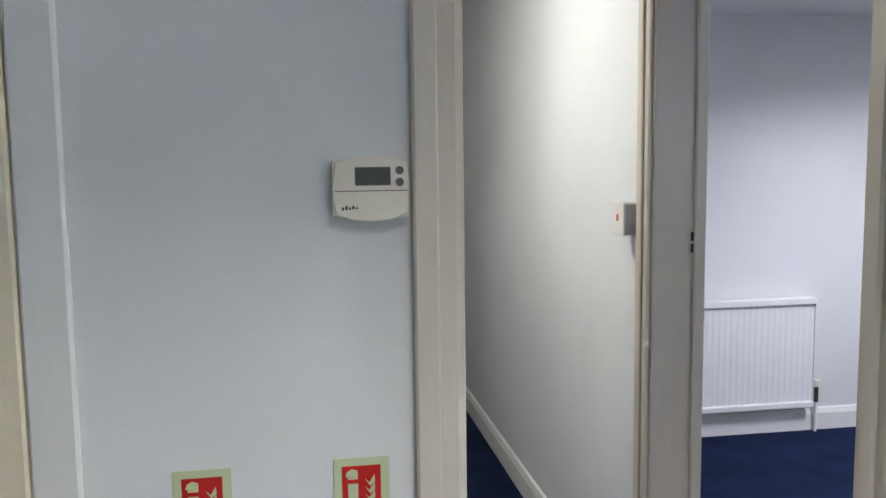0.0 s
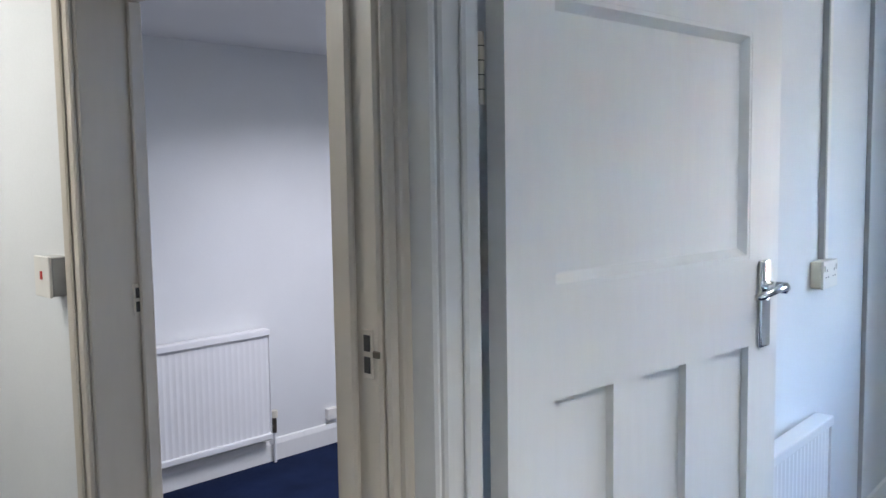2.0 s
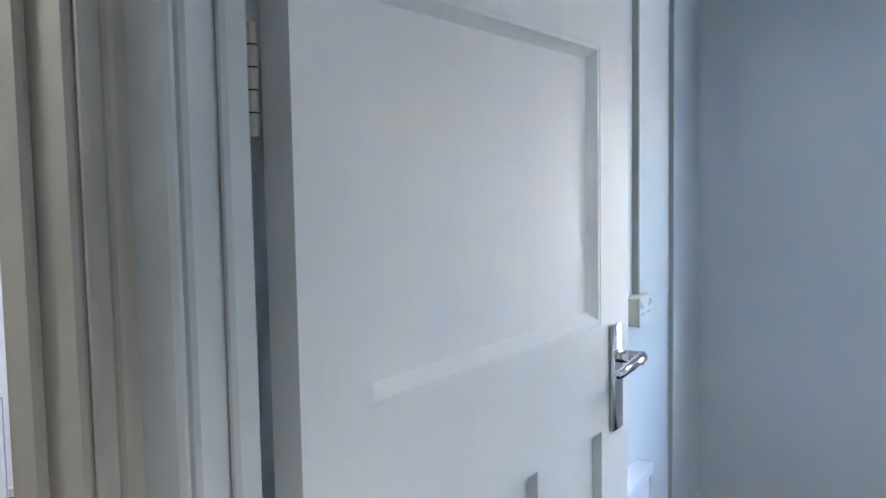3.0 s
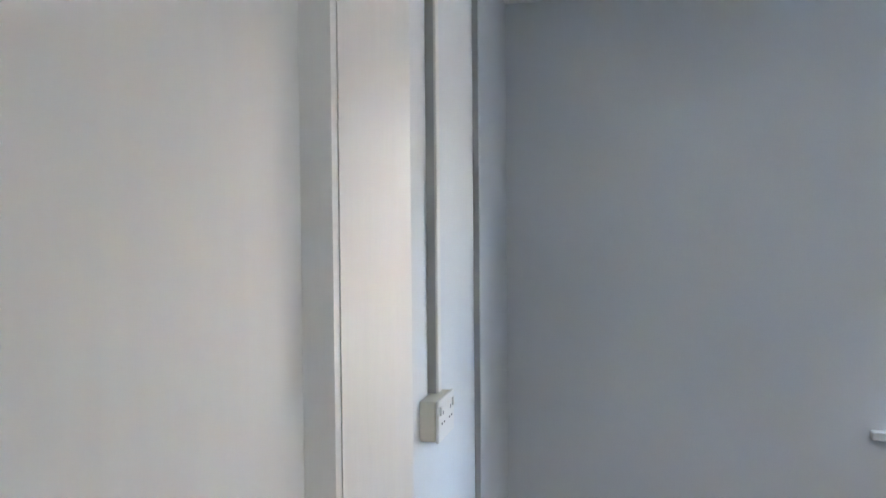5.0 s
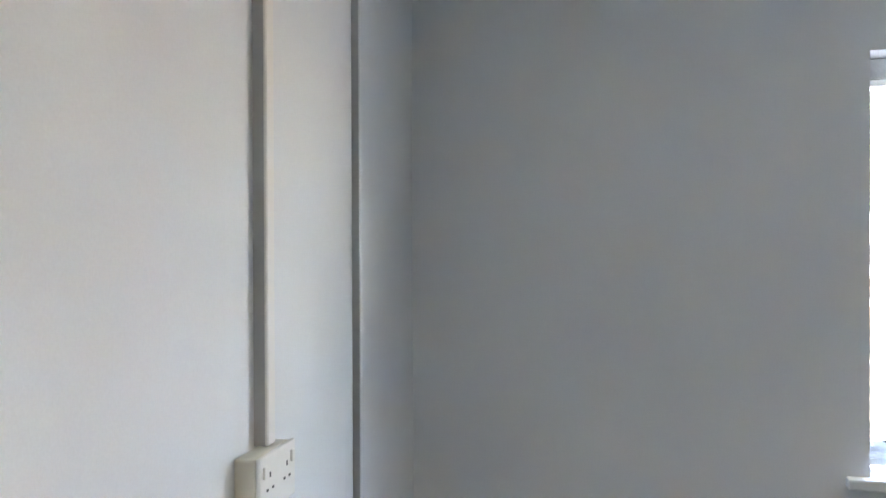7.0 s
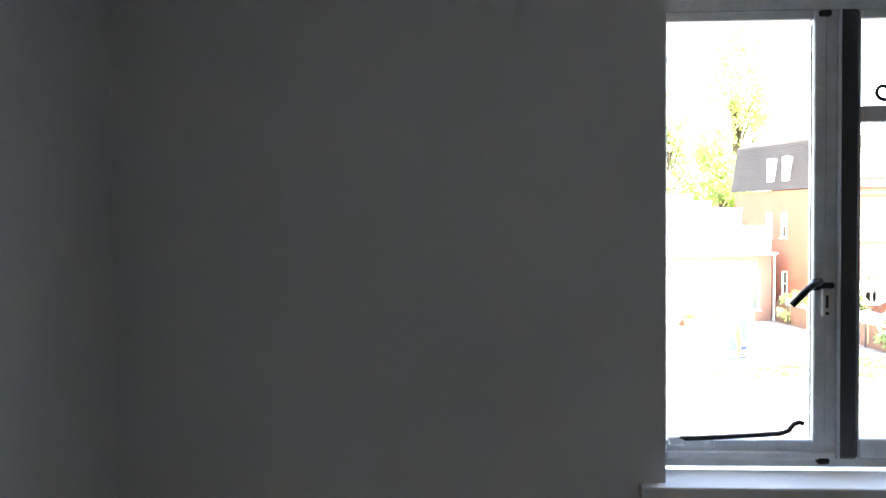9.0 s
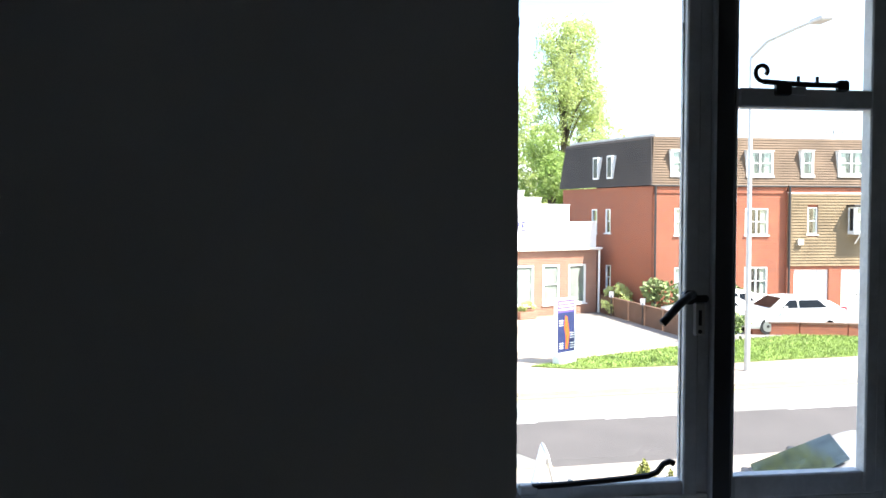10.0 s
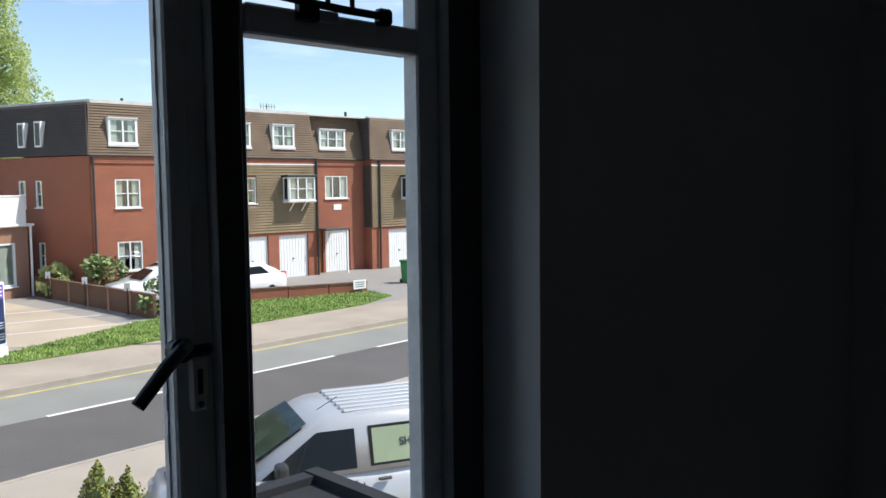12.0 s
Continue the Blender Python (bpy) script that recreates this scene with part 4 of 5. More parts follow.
        part("pane", q, CARGLASS, w)
    # bay windows
    for u0 in (23.9, 31.5):
        def bp(u, w, z):
            return fp(u, w, z, -0.62)
        bay = far_window(h, bp, u0 + 0.2, u0 + 1.7, 0.86, 1.98, 3, 2, True, 0.02, 0.06)
        # added dark block, so that the clear-paned bay casts a shadow
        part("bay_shadow_block", box(FX - 0.50, -(u0 + 1.64), 0.84, FX - 0.16, -(u0 + 0.28), 1.98), UNLITINSIDE, bay)
        part("bay_side", holed(lambda u, w, z, u0=u0: (FX - 0.62 + u, -(u0 + 0.2) + w * 1.0, z), 0, 0.46, 0.82, 2.0, [(0.06, 0.40, 0.92, 1.92)], 0.05), UPVC, bay)
        part("bay_side", box(FX - 0.62, -(u0 + 1.72), 0.82, FX - 0.16, -(u0 + 1.67), 2.0), UPVC, bay)
        part("bay_roof", box(FX - 0.72, -(u0 + 1.78), 1.99, FX - 0.14, -(u0 + 0.08), 2.10, 0.02), PIPE, bay)
        part("bay_floor", box(FX - 0.66, -(u0 + 1.74), 0.76, FX - 0.14, -(u0 + 0.14), 0.83), UPVC, bay)
        for k in (0.5, 1.2):
            part("bay_bracket", tube([(FX - 0.6, -(u0 + k), 0.78), (FX - 0.18, -(u0 + k), 0.35)], 0.03, 6), UPVC, bay)
    # garage doors
    for (a, c, za, zb), off in ((W2[1], -0.12), (W2[2], -0.12), (W3[1], 0.5), (W4[0], -0.12), (W4[1], -0.12)):
        g = part("garage_door", box(FX + off + 0.10, -c, za, FX + off + 0.14, -a, zb, 0.01), UPVC, h, "white up-and-over garage door")
        for k in range(1, 10):
            uu = a + (c - a) * k / 10
            part("rib", box(FX + off + 0.088, -uu - 0.02, za + 0.05, FX + off + 0.10, -uu + 0.02, zb - 0.05), UPVC, g)
        part("handle", box(FX + off + 0.06, -(a + c) / 2 - 0.05, za + 0.9, FX + off + 0.10, -(a + c) / 2 + 0.05, za + 0.95), DARK, g)
    d = part("door", box(FX + 0.6, -26.85, G, FX + 0.65, -26.25, -0.75), TIMBER, h, "brown timber entrance door")
    part("canopy", box(FX - 0.75, -27.6, -0.68, FX + 0.5, -26.15, -0.58, 0.02), DARKSHADETILE, h)
    part("canopy_post", box(FX - 0.70, -27.55, G, FX - 0.62, -27.47, -0.68), UPVC, h)
    for u, off in ((14.98, 0), (21.2, -0.12), (26.02, -0.12), (30.1, -0.12)):
        part("downpipe", tube([(FX + off - 0.10, -u, G), (FX + off - 0.10, -u, EAVE)], 0.055, 8), PIPE, h)
    part("sign_plate", box(FX + 0.47, -28.05, 0.30, FX + 0.5, -27.55, 0.60), UPVC, h)
    part("vent_box", box(FX - 0.3, -21.85, 0.28, FX - 0.12, -21.60, 0.55), CREAMPL, h)
    for x, y in ((FX + 1.5, -17.0), (FX + 1.2, -29.0)):
        part("flue", tube([(x, y, TOP), (x, y, TOP + 0.35)], 0.07, 8), PIPE, h)
    q = bmesh.new()
    tube([(FX + 1.6, -24.4, TOP), (FX + 1.6, -24.4, TOP + 0.55)], 0.015, 5, q)
    tube([(FX + 1.6, -24.0, TOP + 0.42), (FX + 1.6, -24.9, TOP + 0.42)], 0.012, 5, q)
    for k in range(6):
        tube([(FX + 1.6, -24.05 - k * 0.16, TOP + 0.28), (FX + 1.6, -24.05 - k * 0.16, TOP + 0.56)], 0.01, 4, q)
    part("aerial", q, PIPE, h)


terrace()


def clinic():
    ang = math.atan2(-5.3, 2.4)
    m = Matrix.Translation((37.5, -7.86, 0)) @ Matrix.Rotation(ang, 4, "Z")
    c = thing("clinic_building", "low brown brick clinic with a stepped white sign parapet", "building", m=m)

    def p(u, w, z):
        return (u, w, z)
    op = [(-0.44, 0.48, G, -0.78), (1.15, 2.12, -2.40, -0.61), (2.62, 3.6, -2.40, -0.61), (4.12, 5.16, -2.42, -0.63)]
    part("wall", holed(p, -9, 5.8, G, 0.02, op, 0.25), BRICK2, c, "brown brick front wall")
    part("wall", box(5.55, 0.25, G, 5.8, 9, 0.02), BRICK2, c)
    part("flat_roof", box(-9, 0.1, 0.02, 5.8, 9, 0.10), LEAD, c)
    part("soldier_course", box(-9, -0.02, -0.28, 5.8, 0.0, -0.10), BRICK2, c)
    steps = [(-9, -4.2, 2.3), (-4.2, 1.47, 2.62), (1.47, 2.42, 2.33), (2.42, 4.05, 2.04), (4.05, 5.68, 1.26)]
    for a, b2, z in steps:
        part("parapet", box(a, -0.10, 0.12, b2, 0.12, z), WHITEWALL, c, "white painted stepped parapet")
        part("coping", box(a - 0.02, -0.13, z, b2 + 0.03, 0.15, z + 0.05), UPVC, c)
    part("fascia", box(-9, -0.16, 0.0, 5.9, 0.0, 0.14, 0.02), UPVC, c)
    part("gutter", box(-9, -0.24, 0.03, 5.98, -0.16, 0.13, 0.02), UPVC, c)
    part("downpipe", tube([(5.86, -0.12, 0.05), (5.86, -0.10, G)], 0.05, 8), UPVC, c)
    for a, b2, z0, z1 in op[1:]:
        w = far_window(c, p, a, b2, z0, z1, 1, 2 if a == 2.62 else 1, False, 0.06, 0.08)
        part("blind", box(a + 0.03, 0.094, z0 + 0.03, b2 - 0.03, 0.10, z1 - 0.03), CURTAIN, w)
        for k in range(14):
            uu = a + 0.06 + k * (b2 - a - 0.12) / 14
            part("blind_slat", box(uu, 0.085, z0 + 0.06, uu + 0.056, 0.092, z1 - 0.06), CURTAIN, w)
    d = part("door", box(-0.42, 0.05, G, 0.46, 0.11, -0.80), UPVC, c, "white door with a glazed upper half")
    part("pane", box(-0.22, 0.035, -1.85, 0.26, 0.06, -0.95), FARGLASS, d)
    part("lower_panel", box(-0.24, 0.035, -2.75, 0.28, 0.05, -2.1, 0.01), UPVC, d)
    part("plaque", box(-1.75, -0.03, -1.18, -0.80, 0, -0.52), CREAMPL, c)
    part("notice", box(0.62, -0.03, -1.12, 1.08, 0, -0.72), UPVC, c)
    for txt, u, z, size, mt in (("SHAM", -1.58, 1.46, 0.62, BLUEINK), ("TIC CENTRE", -1.72, 0.90, 0.60, BLUEINK), ("OT CLINIC", -1.66, 0.42, 0.46, BLUEINK)):
        words("lettering", txt, size, mt, c, Matrix.Translation((u, -0.106, z)) @ Matrix.Rotation(radians(90), 4, "X"))
    part("logo_shape", prism([(0.80, 0.42), (0.95, 0.85), (1.08, 0.82), (1.02, 0.52), (0.98, 0.42)], -0.112, -0.10, "y"), INK, c)
    q = thing("planter", "brown planter with green shrubs by the clinic wall", "planter", m=m @ Matrix.Translation((1.35, -0.42, G)))
    part("trough", box(-0.45, -0.2, 0, 0.45, 0.2, 0.35, 0.02), BRICK2, q)
    part("shrub", leaves([((0, 0, 0.5), (0.5, 0.25, 0.25))], 260, 0.10, 5), LEAFA, q)


def leaves(blobs, count, size, seed):
    """Small leaf-like quads scattered near the skins of ellipsoids (centre, radii)."""
    r = random.Random(seed)
    b = bmesh.new()
    tot = sum(q[1][0] * q[1][2] for q in blobs)
    for c, rad in blobs:
        for _ in range(int(count * rad[0] * rad[2] / tot)):
            d = Vector((r.gauss(0, 1), r.gauss(0, 1), r.gauss(0, 1))).normalized() * (r.uniform(0.35, 1.08) ** 0.5)
            p = Vector((c[0] + d.x * rad[0], c[1] + d.y * rad[1], c[2] + d.z * rad[2]))
            if noise.noise(p * (1.1 / max(0.25, rad[0]))) < -0.08:
                continue
            s = size * r.uniform(0.5, 1.3)
            e1 = Vector((r.gauss(0, 1), r.gauss(0, 1), r.gauss(0, 1))).normalized()
            e2 = e1.orthogonal().normalized()
            b.faces.new([b.verts.new(p + q) for q in (-e1 * s, e2 * s * 0.55, e1 * s, -e2 * s * 0.55)])
    return b


clinic()


def tree(name, x, y, h, r, label, material, seed, count, slim=1.0):
    t = thing(name, label, "tree", m=pose(x, y, G))
    rr = random.Random(seed)
    part("trunk", tube([(0, 0, 0), (0.1, 0, h * 0.3), (0, 0.15, h * 0.6), (0.1, 0.1, h * 0.92)], 0.035 * h * 0.6, 8, taper=0.15), BARK, t)
    q, blobs = bmesh.new(), []
    for i in range(int(16 * slim) + 12):
        f = rr.uniform(0.22, 0.97)
        w = r * (1.05 - abs(f - 0.45) * 1.25) * rr.uniform(0.45, 0.95)
        a = rr.uniform(0, 6.28)
        tip = Vector((math.cos(a) * w, math.sin(a) * w, h * f))
        tube([(0.05, 0.05, h * f * 0.72), tip * 0.5 + Vector((0, 0, h * f * 0.42)), tip], 0.012 * h * 0.4, 5, q, 0.25)
        s = r * rr.uniform(0.28, 0.5)
        blobs.append((tip, (s, s, s * rr.uniform(0.9, 1.5))))
    part("limbs", q, BARK, t)
    part("crown", leaves(blobs, int(count * 3.2), 0.105, seed), material, t)


tree("poplar_tree", 60, -17.4, 17.8, 3.5, "tall spring-green poplar behind the buildings", LEAFA, 3, 15000, 1.8)
tree("poplar_tree", 63, -20.5, 12.5, 2.6, "smaller spring-green tree beside the tall poplar", LEAFA, 8, 5000)
tree("broadleaf_tree", 57, -12.3, 12.3, 3.4, "light green broadleaf tree behind the clinic", LEAFA, 5, 9000)
tree("broadleaf_tree", 54, -14.8, 9.6, 2.6, "deep green broadleaf tree behind the clinic", LEAFB, 6, 8000)
tree("broadleaf_tree", 58, -7.0, 11.0, 3.4, "light green broadleaf tree beyond the clinic roof", LEAFB, 9, 7000)


def bush(x, y, blobs, label, mt, count, size, seed):
    t = thing("bush", label, "bush", m=pose(x, y, G))
    part("stems", tube([(0, 0, 0), (0.03, 0, 0.4)], 0.05, 6), BARK, t)
    part("foliage", leaves(blobs, count, size, seed), mt, t)


bush(36.9, -15.1, [((0, 0, 0.9), (0.6, 0.9, 0.8)), ((0, 0.4, 1.3), (0.4, 0.5, 0.5))], "dark green shrub against the brick corner", SHRUB, 900, 0.12, 21)
bush(38.6, -13.7, [((0, 0, 0.7), (0.7, 0.7, 0.7))], "round yellow-green shrub beside the clinic", LEAFA, 800, 0.12, 22)
bush(30.3, -14.3, [((0, 0, 0.7), (0.8, 0.9, 0.7)), ((0.3, -0.8, 0.5), (0.7, 0.7, 0.5))], "green hedge shrub at the end of the low wall", SHRUB, 1400, 0.11, 23)
bush(36.9, -18.6, [((0, 0, 0.8), (0.5, 0.8, 0.6))], "green shrub against the brick front", SHRUB, 600, 0.12, 24)


def topiary(x, y, h, r, seed):
    t = thing("conical_topiary", "clipped conical conifer with yellow-green tips", "topiary", "clipped conifers", pose(x, y, G - 0.03))
    part("stem", tube([(0, 0, 0), (0, 0, 0.3)], 0.04, 8), BARK, t)
    blobs = [((0, 0, h * (0.12 + 0.86 * k / 9)), (r * (1 - (k / 9) ** 2.6) + 0.03, r * (1 - (k / 9) ** 2.6) + 0.03, h * 0.1)) for k in range(10)]
    part("foliage", leaves(blobs, 6500, 0.022, seed), TOPI, t)
    b = bmesh.new()
    bmesh.ops.create_cone(b, cap_ends=True, segments=14, radius1=r * 0.86, radius2=0.05, depth=h * 0.85)
    bmesh.ops.translate(b, verts=b.verts, vec=(0, 0, h * 0.5))
    part("core", b, SHRUB, t)


topiary(12.62, -4.86, 1.12, 0.30, 31)
topiary(12.55, -5.20, 0.95, 0.27, 32)
topiary(12.10, -5.55, 0.85, 0.25, 33)

# low walls
lw = thing("low_wall", "weathered brown low wall with posts along the car park", "wall")
a, c = Vector((39.8, -13.3, 0)), Vector((29.7, -13.75, 0))
for i in range(6):
    p0, p1 = a.lerp(c, i / 6), a.lerp(c, (i + 1) / 6 - 0.012)
    part("panel", prism([(p0.x, p0.y), (p1.x, p1.y), (p1.x, p1.y - 0.12), (p0.x, p0.y - 0.12)], G, G + 0.78, "z"), FENCE, lw)
    part("coping", prism([(p0.x, p0.y + 0.03), (p1.x, p1.y + 0.03), (p1.x, p1.y - 0.15), (p0.x, p0.y - 0.15)], G + 0.78, G + 0.83, "z"), FENCE, lw)
for i in (1, 3, 5):
    p0 = a.lerp(c, i / 6)
    po = thing("marker_post", "short post with a small white plate by the low wall", "post", "marker posts", pose(p0.x, p0.y + 0.12, G))
    part("post", tube([(0, 0, 0), (0, 0, 0.95)], 0.03, 8), PIPE, po)
    part("plate", box(-0.02, -0.10, 0.85, 0.02, 0.10, 1.12), GALV, po)
lw2 = thing("low_brick_wall", "low red brick wall behind the grass verge", "wall")
a, c = Vector((31.8, -16.6, 0)), Vector((29.95, -23.2, 0))
for i in range(4):
    p0, p1 = a.lerp(c, i / 4), a.lerp(c, (i + 1) / 4 - 0.006)
    part("section", prism([(p0.x, p0.y), (p1.x, p1.y), (p1.x + 0.22, p1.y), (p0.x + 0.22, p0.y)], G, G + 0.42 - i * 0.01, "z"), BRICK, lw2)
    part("coping", prism([(p0.x - 0.03, p0.y), (p1.x - 0.03, p1.y), (p1.x + 0.25, p1.y), (p0.x + 0.25, p0.y)], G + 0.42 - i * 0.01, G + 0.48 - i * 0.01, "z"), FENCE, lw2)
ws = thing("name_sign", "small white sign with dark lines on the low wall", "sign", m=pose(29.98, -22.75, G))
part("board", box(-0.06, -0.33, 0.18, -0.03, 0.33, 0.55), UPVC, ws)
for k in range(3):
    part("text_bar", box(-0.066, -0.24, 0.26 + k * 0.09, -0.06, 0.24, 0.29 + k * 0.09), INK, ws)

# poster board on the verge
pb = thing("advertising_board", "tall white-framed board with a navy and orange poster", "sign board", m=pose(26.45, -7.75, G, 0, 0, -52))
part("foot", box(-0.42, -0.15, 0, 0.42, 0.15, 0.28, 0.03), UPVC, pb)
part("frame", box(-0.50, -0.05, 0.28, 0.50, 0.05, 1.98, 0.02), UPVC, pb)
part("poster", box(-0.43, -0.056, 0.36, 0.43, -0.05, 1.55), POSTER, pb)
part("title_band", box(-0.43, -0.056, 1.55, 0.43, -0.05, 1.92), PURPLE, pb)
for k in range(3):
    part("text_bar", box(-0.36, -0.060, 1.62 + k * 0.10, 0.36, -0.056, 1.66 + k * 0.10), UPVC, pb)
b = prism([(-0.04, 0.45), (0.08, 0.45), (0.16, 0.9), (0.05, 1.42), (-0.06, 1.45), (-0.10, 1.1), (-0.02, 0.8)], -0.061, -0.056, "y")
part("poster_shape", b, ORANGE, pb)
for x, z in ((-0.36, 1.3), (-0.34, 0.62), (0.20, 0.9), (0.20, 0.6)):
    for k in range(3):
        part("text_bar", box(x, -0.060, z - k * 0.07, x + 0.2, -0.056, z + 0.025 - k * 0.07), UPVC, pb)

ab = thing("a_board", "folding white pavement sign standing open", "sign board", m=pose(13.75, -3.78, G - 0.03, 0, 0, -98))
for sg in (-1, 1):
    q = bmesh.new()
    for y0, y1, z0, z1 in ((-0.30, -0.24, 0, 1.05), (0.24, 0.30, 0, 1.05), (-0.24, 0.24, 0.98, 1.05), (-0.24, 0.24, 0.12, 0.18)):
        box(-0.015, y0, z0, 0.015, y1, z1, bm=q)
    box(-0.006, -0.24, 0.18, 0.006, 0.24, 0.98, bm=q)
    bmesh.ops.transform(q, matrix=Matrix.Translation((sg * 0.27, 0, 0)) @ Matrix.Rotation(radians(-14 * sg), 4, "Y"), verts=q.verts)
    part("panel", q, UPVC, ab)
part("hinge_bar", tube([(0, -0.3, 1.03), (0, 0.3, 1.03)], 0.02, 8), GALV, ab)

sl = thing("street_lamp", "tall grey steel street lamp with a curved arm", "street lamp", m=pose(24.6, -12.6, G))
part("column", tube([(0, 0, 0), (0, 0, 4.0), (0, 0, 8.9)], 0.09, 10, taper=0.6), GALV, sl)
part("arm", tube([(0, 0, 8.9), (-0.5, -0.2, 9.25), (-1.4, -0.5, 9.42), (-1.9, -0.7, 9.5)], 0.04, 8), GALV, sl)
part("lantern", box(-2.4, -0.98, 9.44, -1.8, -0.62, 9.58, 0.05, seg=2), GALV, sl)
wb = thing("wheelie_bin", "green plastic wheeled refuse bin on the yard", "bin", m=pose(31.2, -26.6, G))
b = box(-0.28, -0.28, 0.06, 0.28, 0.28, 0.95, 0.04)
for v in b.verts:
    if v.co.z < 0.5:
        v.co.x *= 0.82
        v.co.y *= 0.82
part("body", b, GREEN, wb)
part("lid", box(-0.32, -0.30, 0.95, 0.32, 0.30, 1.05, 0.03), GREEN, wb)
for y in (-0.2, 0.2):
    part("wheel", tube([(0.26, y - 0.03, 0.1), (0.26, y + 0.03, 0.1)], 0.1, 14), TYRE, wb)

pr = thing("porch_roof", "dark felt covered flat roof below the window", "roof", m=pose(3.62, 0, 0))
part("deck", box(0, -3.98, -0.55, 3.25, 1.5, -0.36, 0.02), FELT, pr)
part("felt_kerb", prism([(0, -0.36), (0, -0.30), (3.25, -0.30), (3.25, -0.36)], -3.98, -3.88, "y"), FELT, pr)
part("felt_kerb", box(3.14, -3.88, -0.362, 3.25, 1.5, -0.31), FELT, pr)
part("side_wall", box(0.0, -3.9, G - 0.05, 3.15, 1.4, -0.55), BRICK2, pr)


# ---- vehicles ----
def wheel(parent, x, y, r, side):
    w = part("wheel", tube([(x - side * 0.10, y, r), (x + side * 0.06, y, r), (x + side * 0.09, y, r)], r, 22), TYRE, parent)
    part("rim", tube([(x + side * 0.085, y, r), (x + side * 0.10, y, r)], r * 0.66, 18), RIM, w)
    part("hub", tube([(x + side * 0.095, y, r), (x + side * 0.115, y, r)], r * 0.18, 10), DARK, w)


def shell(sections, bm=None):
    """Loft of sections (y, list of (x, z)) into a closed body."""
    b = bm or bmesh.new()
    rings = [[b.verts.new((x, y, z)) for x, z in s] for y, s in sections]
    for r0, r1 in zip(rings, rings[1:]):
        for k in range(len(r0)):
            b.faces.new((r0[k], r0[(k + 1) % len(r0)], r1[(k + 1) % len(r0)], r1[k]))
    b.faces.new(rings[0]), b.faces.new(rings[-1][::-1])
    return b


def belt(hw, z0, z1, tuck=0.06):
    return [(-hw + tuck, z0), (-hw, z0 + 0.12), (-hw, (z0 + z1) / 2 + 0.05), (-hw + tuck * 0.8, z1), (hw - tuck * 0.8, z1), (hw, (z0 + z1) / 2 + 0.05), (hw, z0 + 0.12), (hw - tuck, z0)]


def car(name, m, label, paint, length=4.2, hw=0.88, roof=1.46, hatch=True):
    c = thing(name, label, "car", m=m)
    L = length / 2
    lo = [(-L, belt(hw * 0.86, 0.30, 0.62)), (-L + 0.15, belt(hw * 0.97, 0.22, 0.80)), (-L + 1.05, belt(hw, 0.20, 0.95)), (0, belt(hw, 0.20, 0.97)), (L - 0.5, belt(hw, 0.22, 0.98)), (L - 0.08, belt(hw * 0.95, 0.28, 0.93)), (L, belt(hw * 0.86, 0.34, 0.80))]
    part("body", shell(lo), paint, c, "", True)

    def cab(y, w, z):
        return (y, [(-w - 0.12, 0.90), (-w - 0.04, z * 0.86 if z > 1.1 else 0.93), (-w + 0.12, z), (w - 0.12, z), (w + 0.04, z * 0.86 if z > 1.1 else 0.93), (w + 0.12, 0.90)])
    rear = L - (0.12 if hatch else 0.75)
    part("cabin", shell([cab(-L + 0.98, 0.68, 0.97), cab(-L + 1.62, 0.66, roof - 0.03), cab(0.1, 0.67, roof), cab(rear - 0.85, 0.64, roof - 0.05), cab(rear - 0.30, 0.62, roof - 0.28), cab(rear, 0.60, 0.98)]), paint, c, "", True)
    ws = [(-L + 1.00, 0.985), (-L + 1.56, roof - 0.07)]
    b = bmesh.new()
    b.faces.new([b.verts.new(p) for p in ((-0.68, ws[0][0] - 0.02, ws[0][1] + 0.01), (0.68, ws[0][0] - 0.02, ws[0][1] + 0.01), (0.55, ws[1][0] - 0.035, ws[1][1] + 0.01), (-0.55, ws[1][0] - 0.035, ws[1][1] + 0.01))])
    bmesh.ops.solidify(b, geom=b.faces[:], thickness=0.012)
    part("windscreen", b, CARGLASS, c)
    for sg in (-1, 1):
        for y0, y1, k0, k1 in ((-L + 1.42, 0.0, 0.32, 0.0), (0.08, rear - 0.72, 0.0, 0.85)):
            poly = [(y0, 0.985), (y1, 0.985), (y1 - k1 * 0.4, roof - 0.14), (y0 + k0, roof - 0.14)]
            b = bmesh.new()
            vs = [b.verts.new((sg * (0.805 - (z - 0.985) * 0.28), y, z)) for y, z in poly]
            b.faces.new(vs)
            bmesh.ops.solidify(b, geom=b.faces[:], thickness=0.014)
            part("side_window", b, CARGLASS, c)
        wheel(c, sg * (hw - 0.10), -L + 0.82, 0.31, sg), wheel(c, sg * (hw - 0.10), L - 0.78, 0.31, sg)
        part("headlight", box(sg * hw * 0.62 - 0.14, -L + 0.02, 0.60, sg * hw * 0.62 + 0.14, -L + 0.22, 0.74, 0.03), RIM, c)
        part("tail_light", box(sg * hw * 0.80 - 0.09, L - 0.22, 0.74, sg * hw * 0.80 + 0.09, L - 0.01, 1.00, 0.03), TAIL, c, "red tail light")
        part("door_mirror", box(sg * (hw + 0.10) - 0.08, -L + 1.42, 0.96, sg * (hw + 0.10) + 0.08, -L + 1.52, 1.08, 0.03), paint, c)
    part("number_plate", box(-0.26, L - 0.01, 0.56, 0.26, L + 0.012, 0.67), YELLOW, c)
    part("grille", box(-0.4, -L - 0.01, 0.42, 0.4, -L + 0.06, 0.52), DARK, c)
    return c


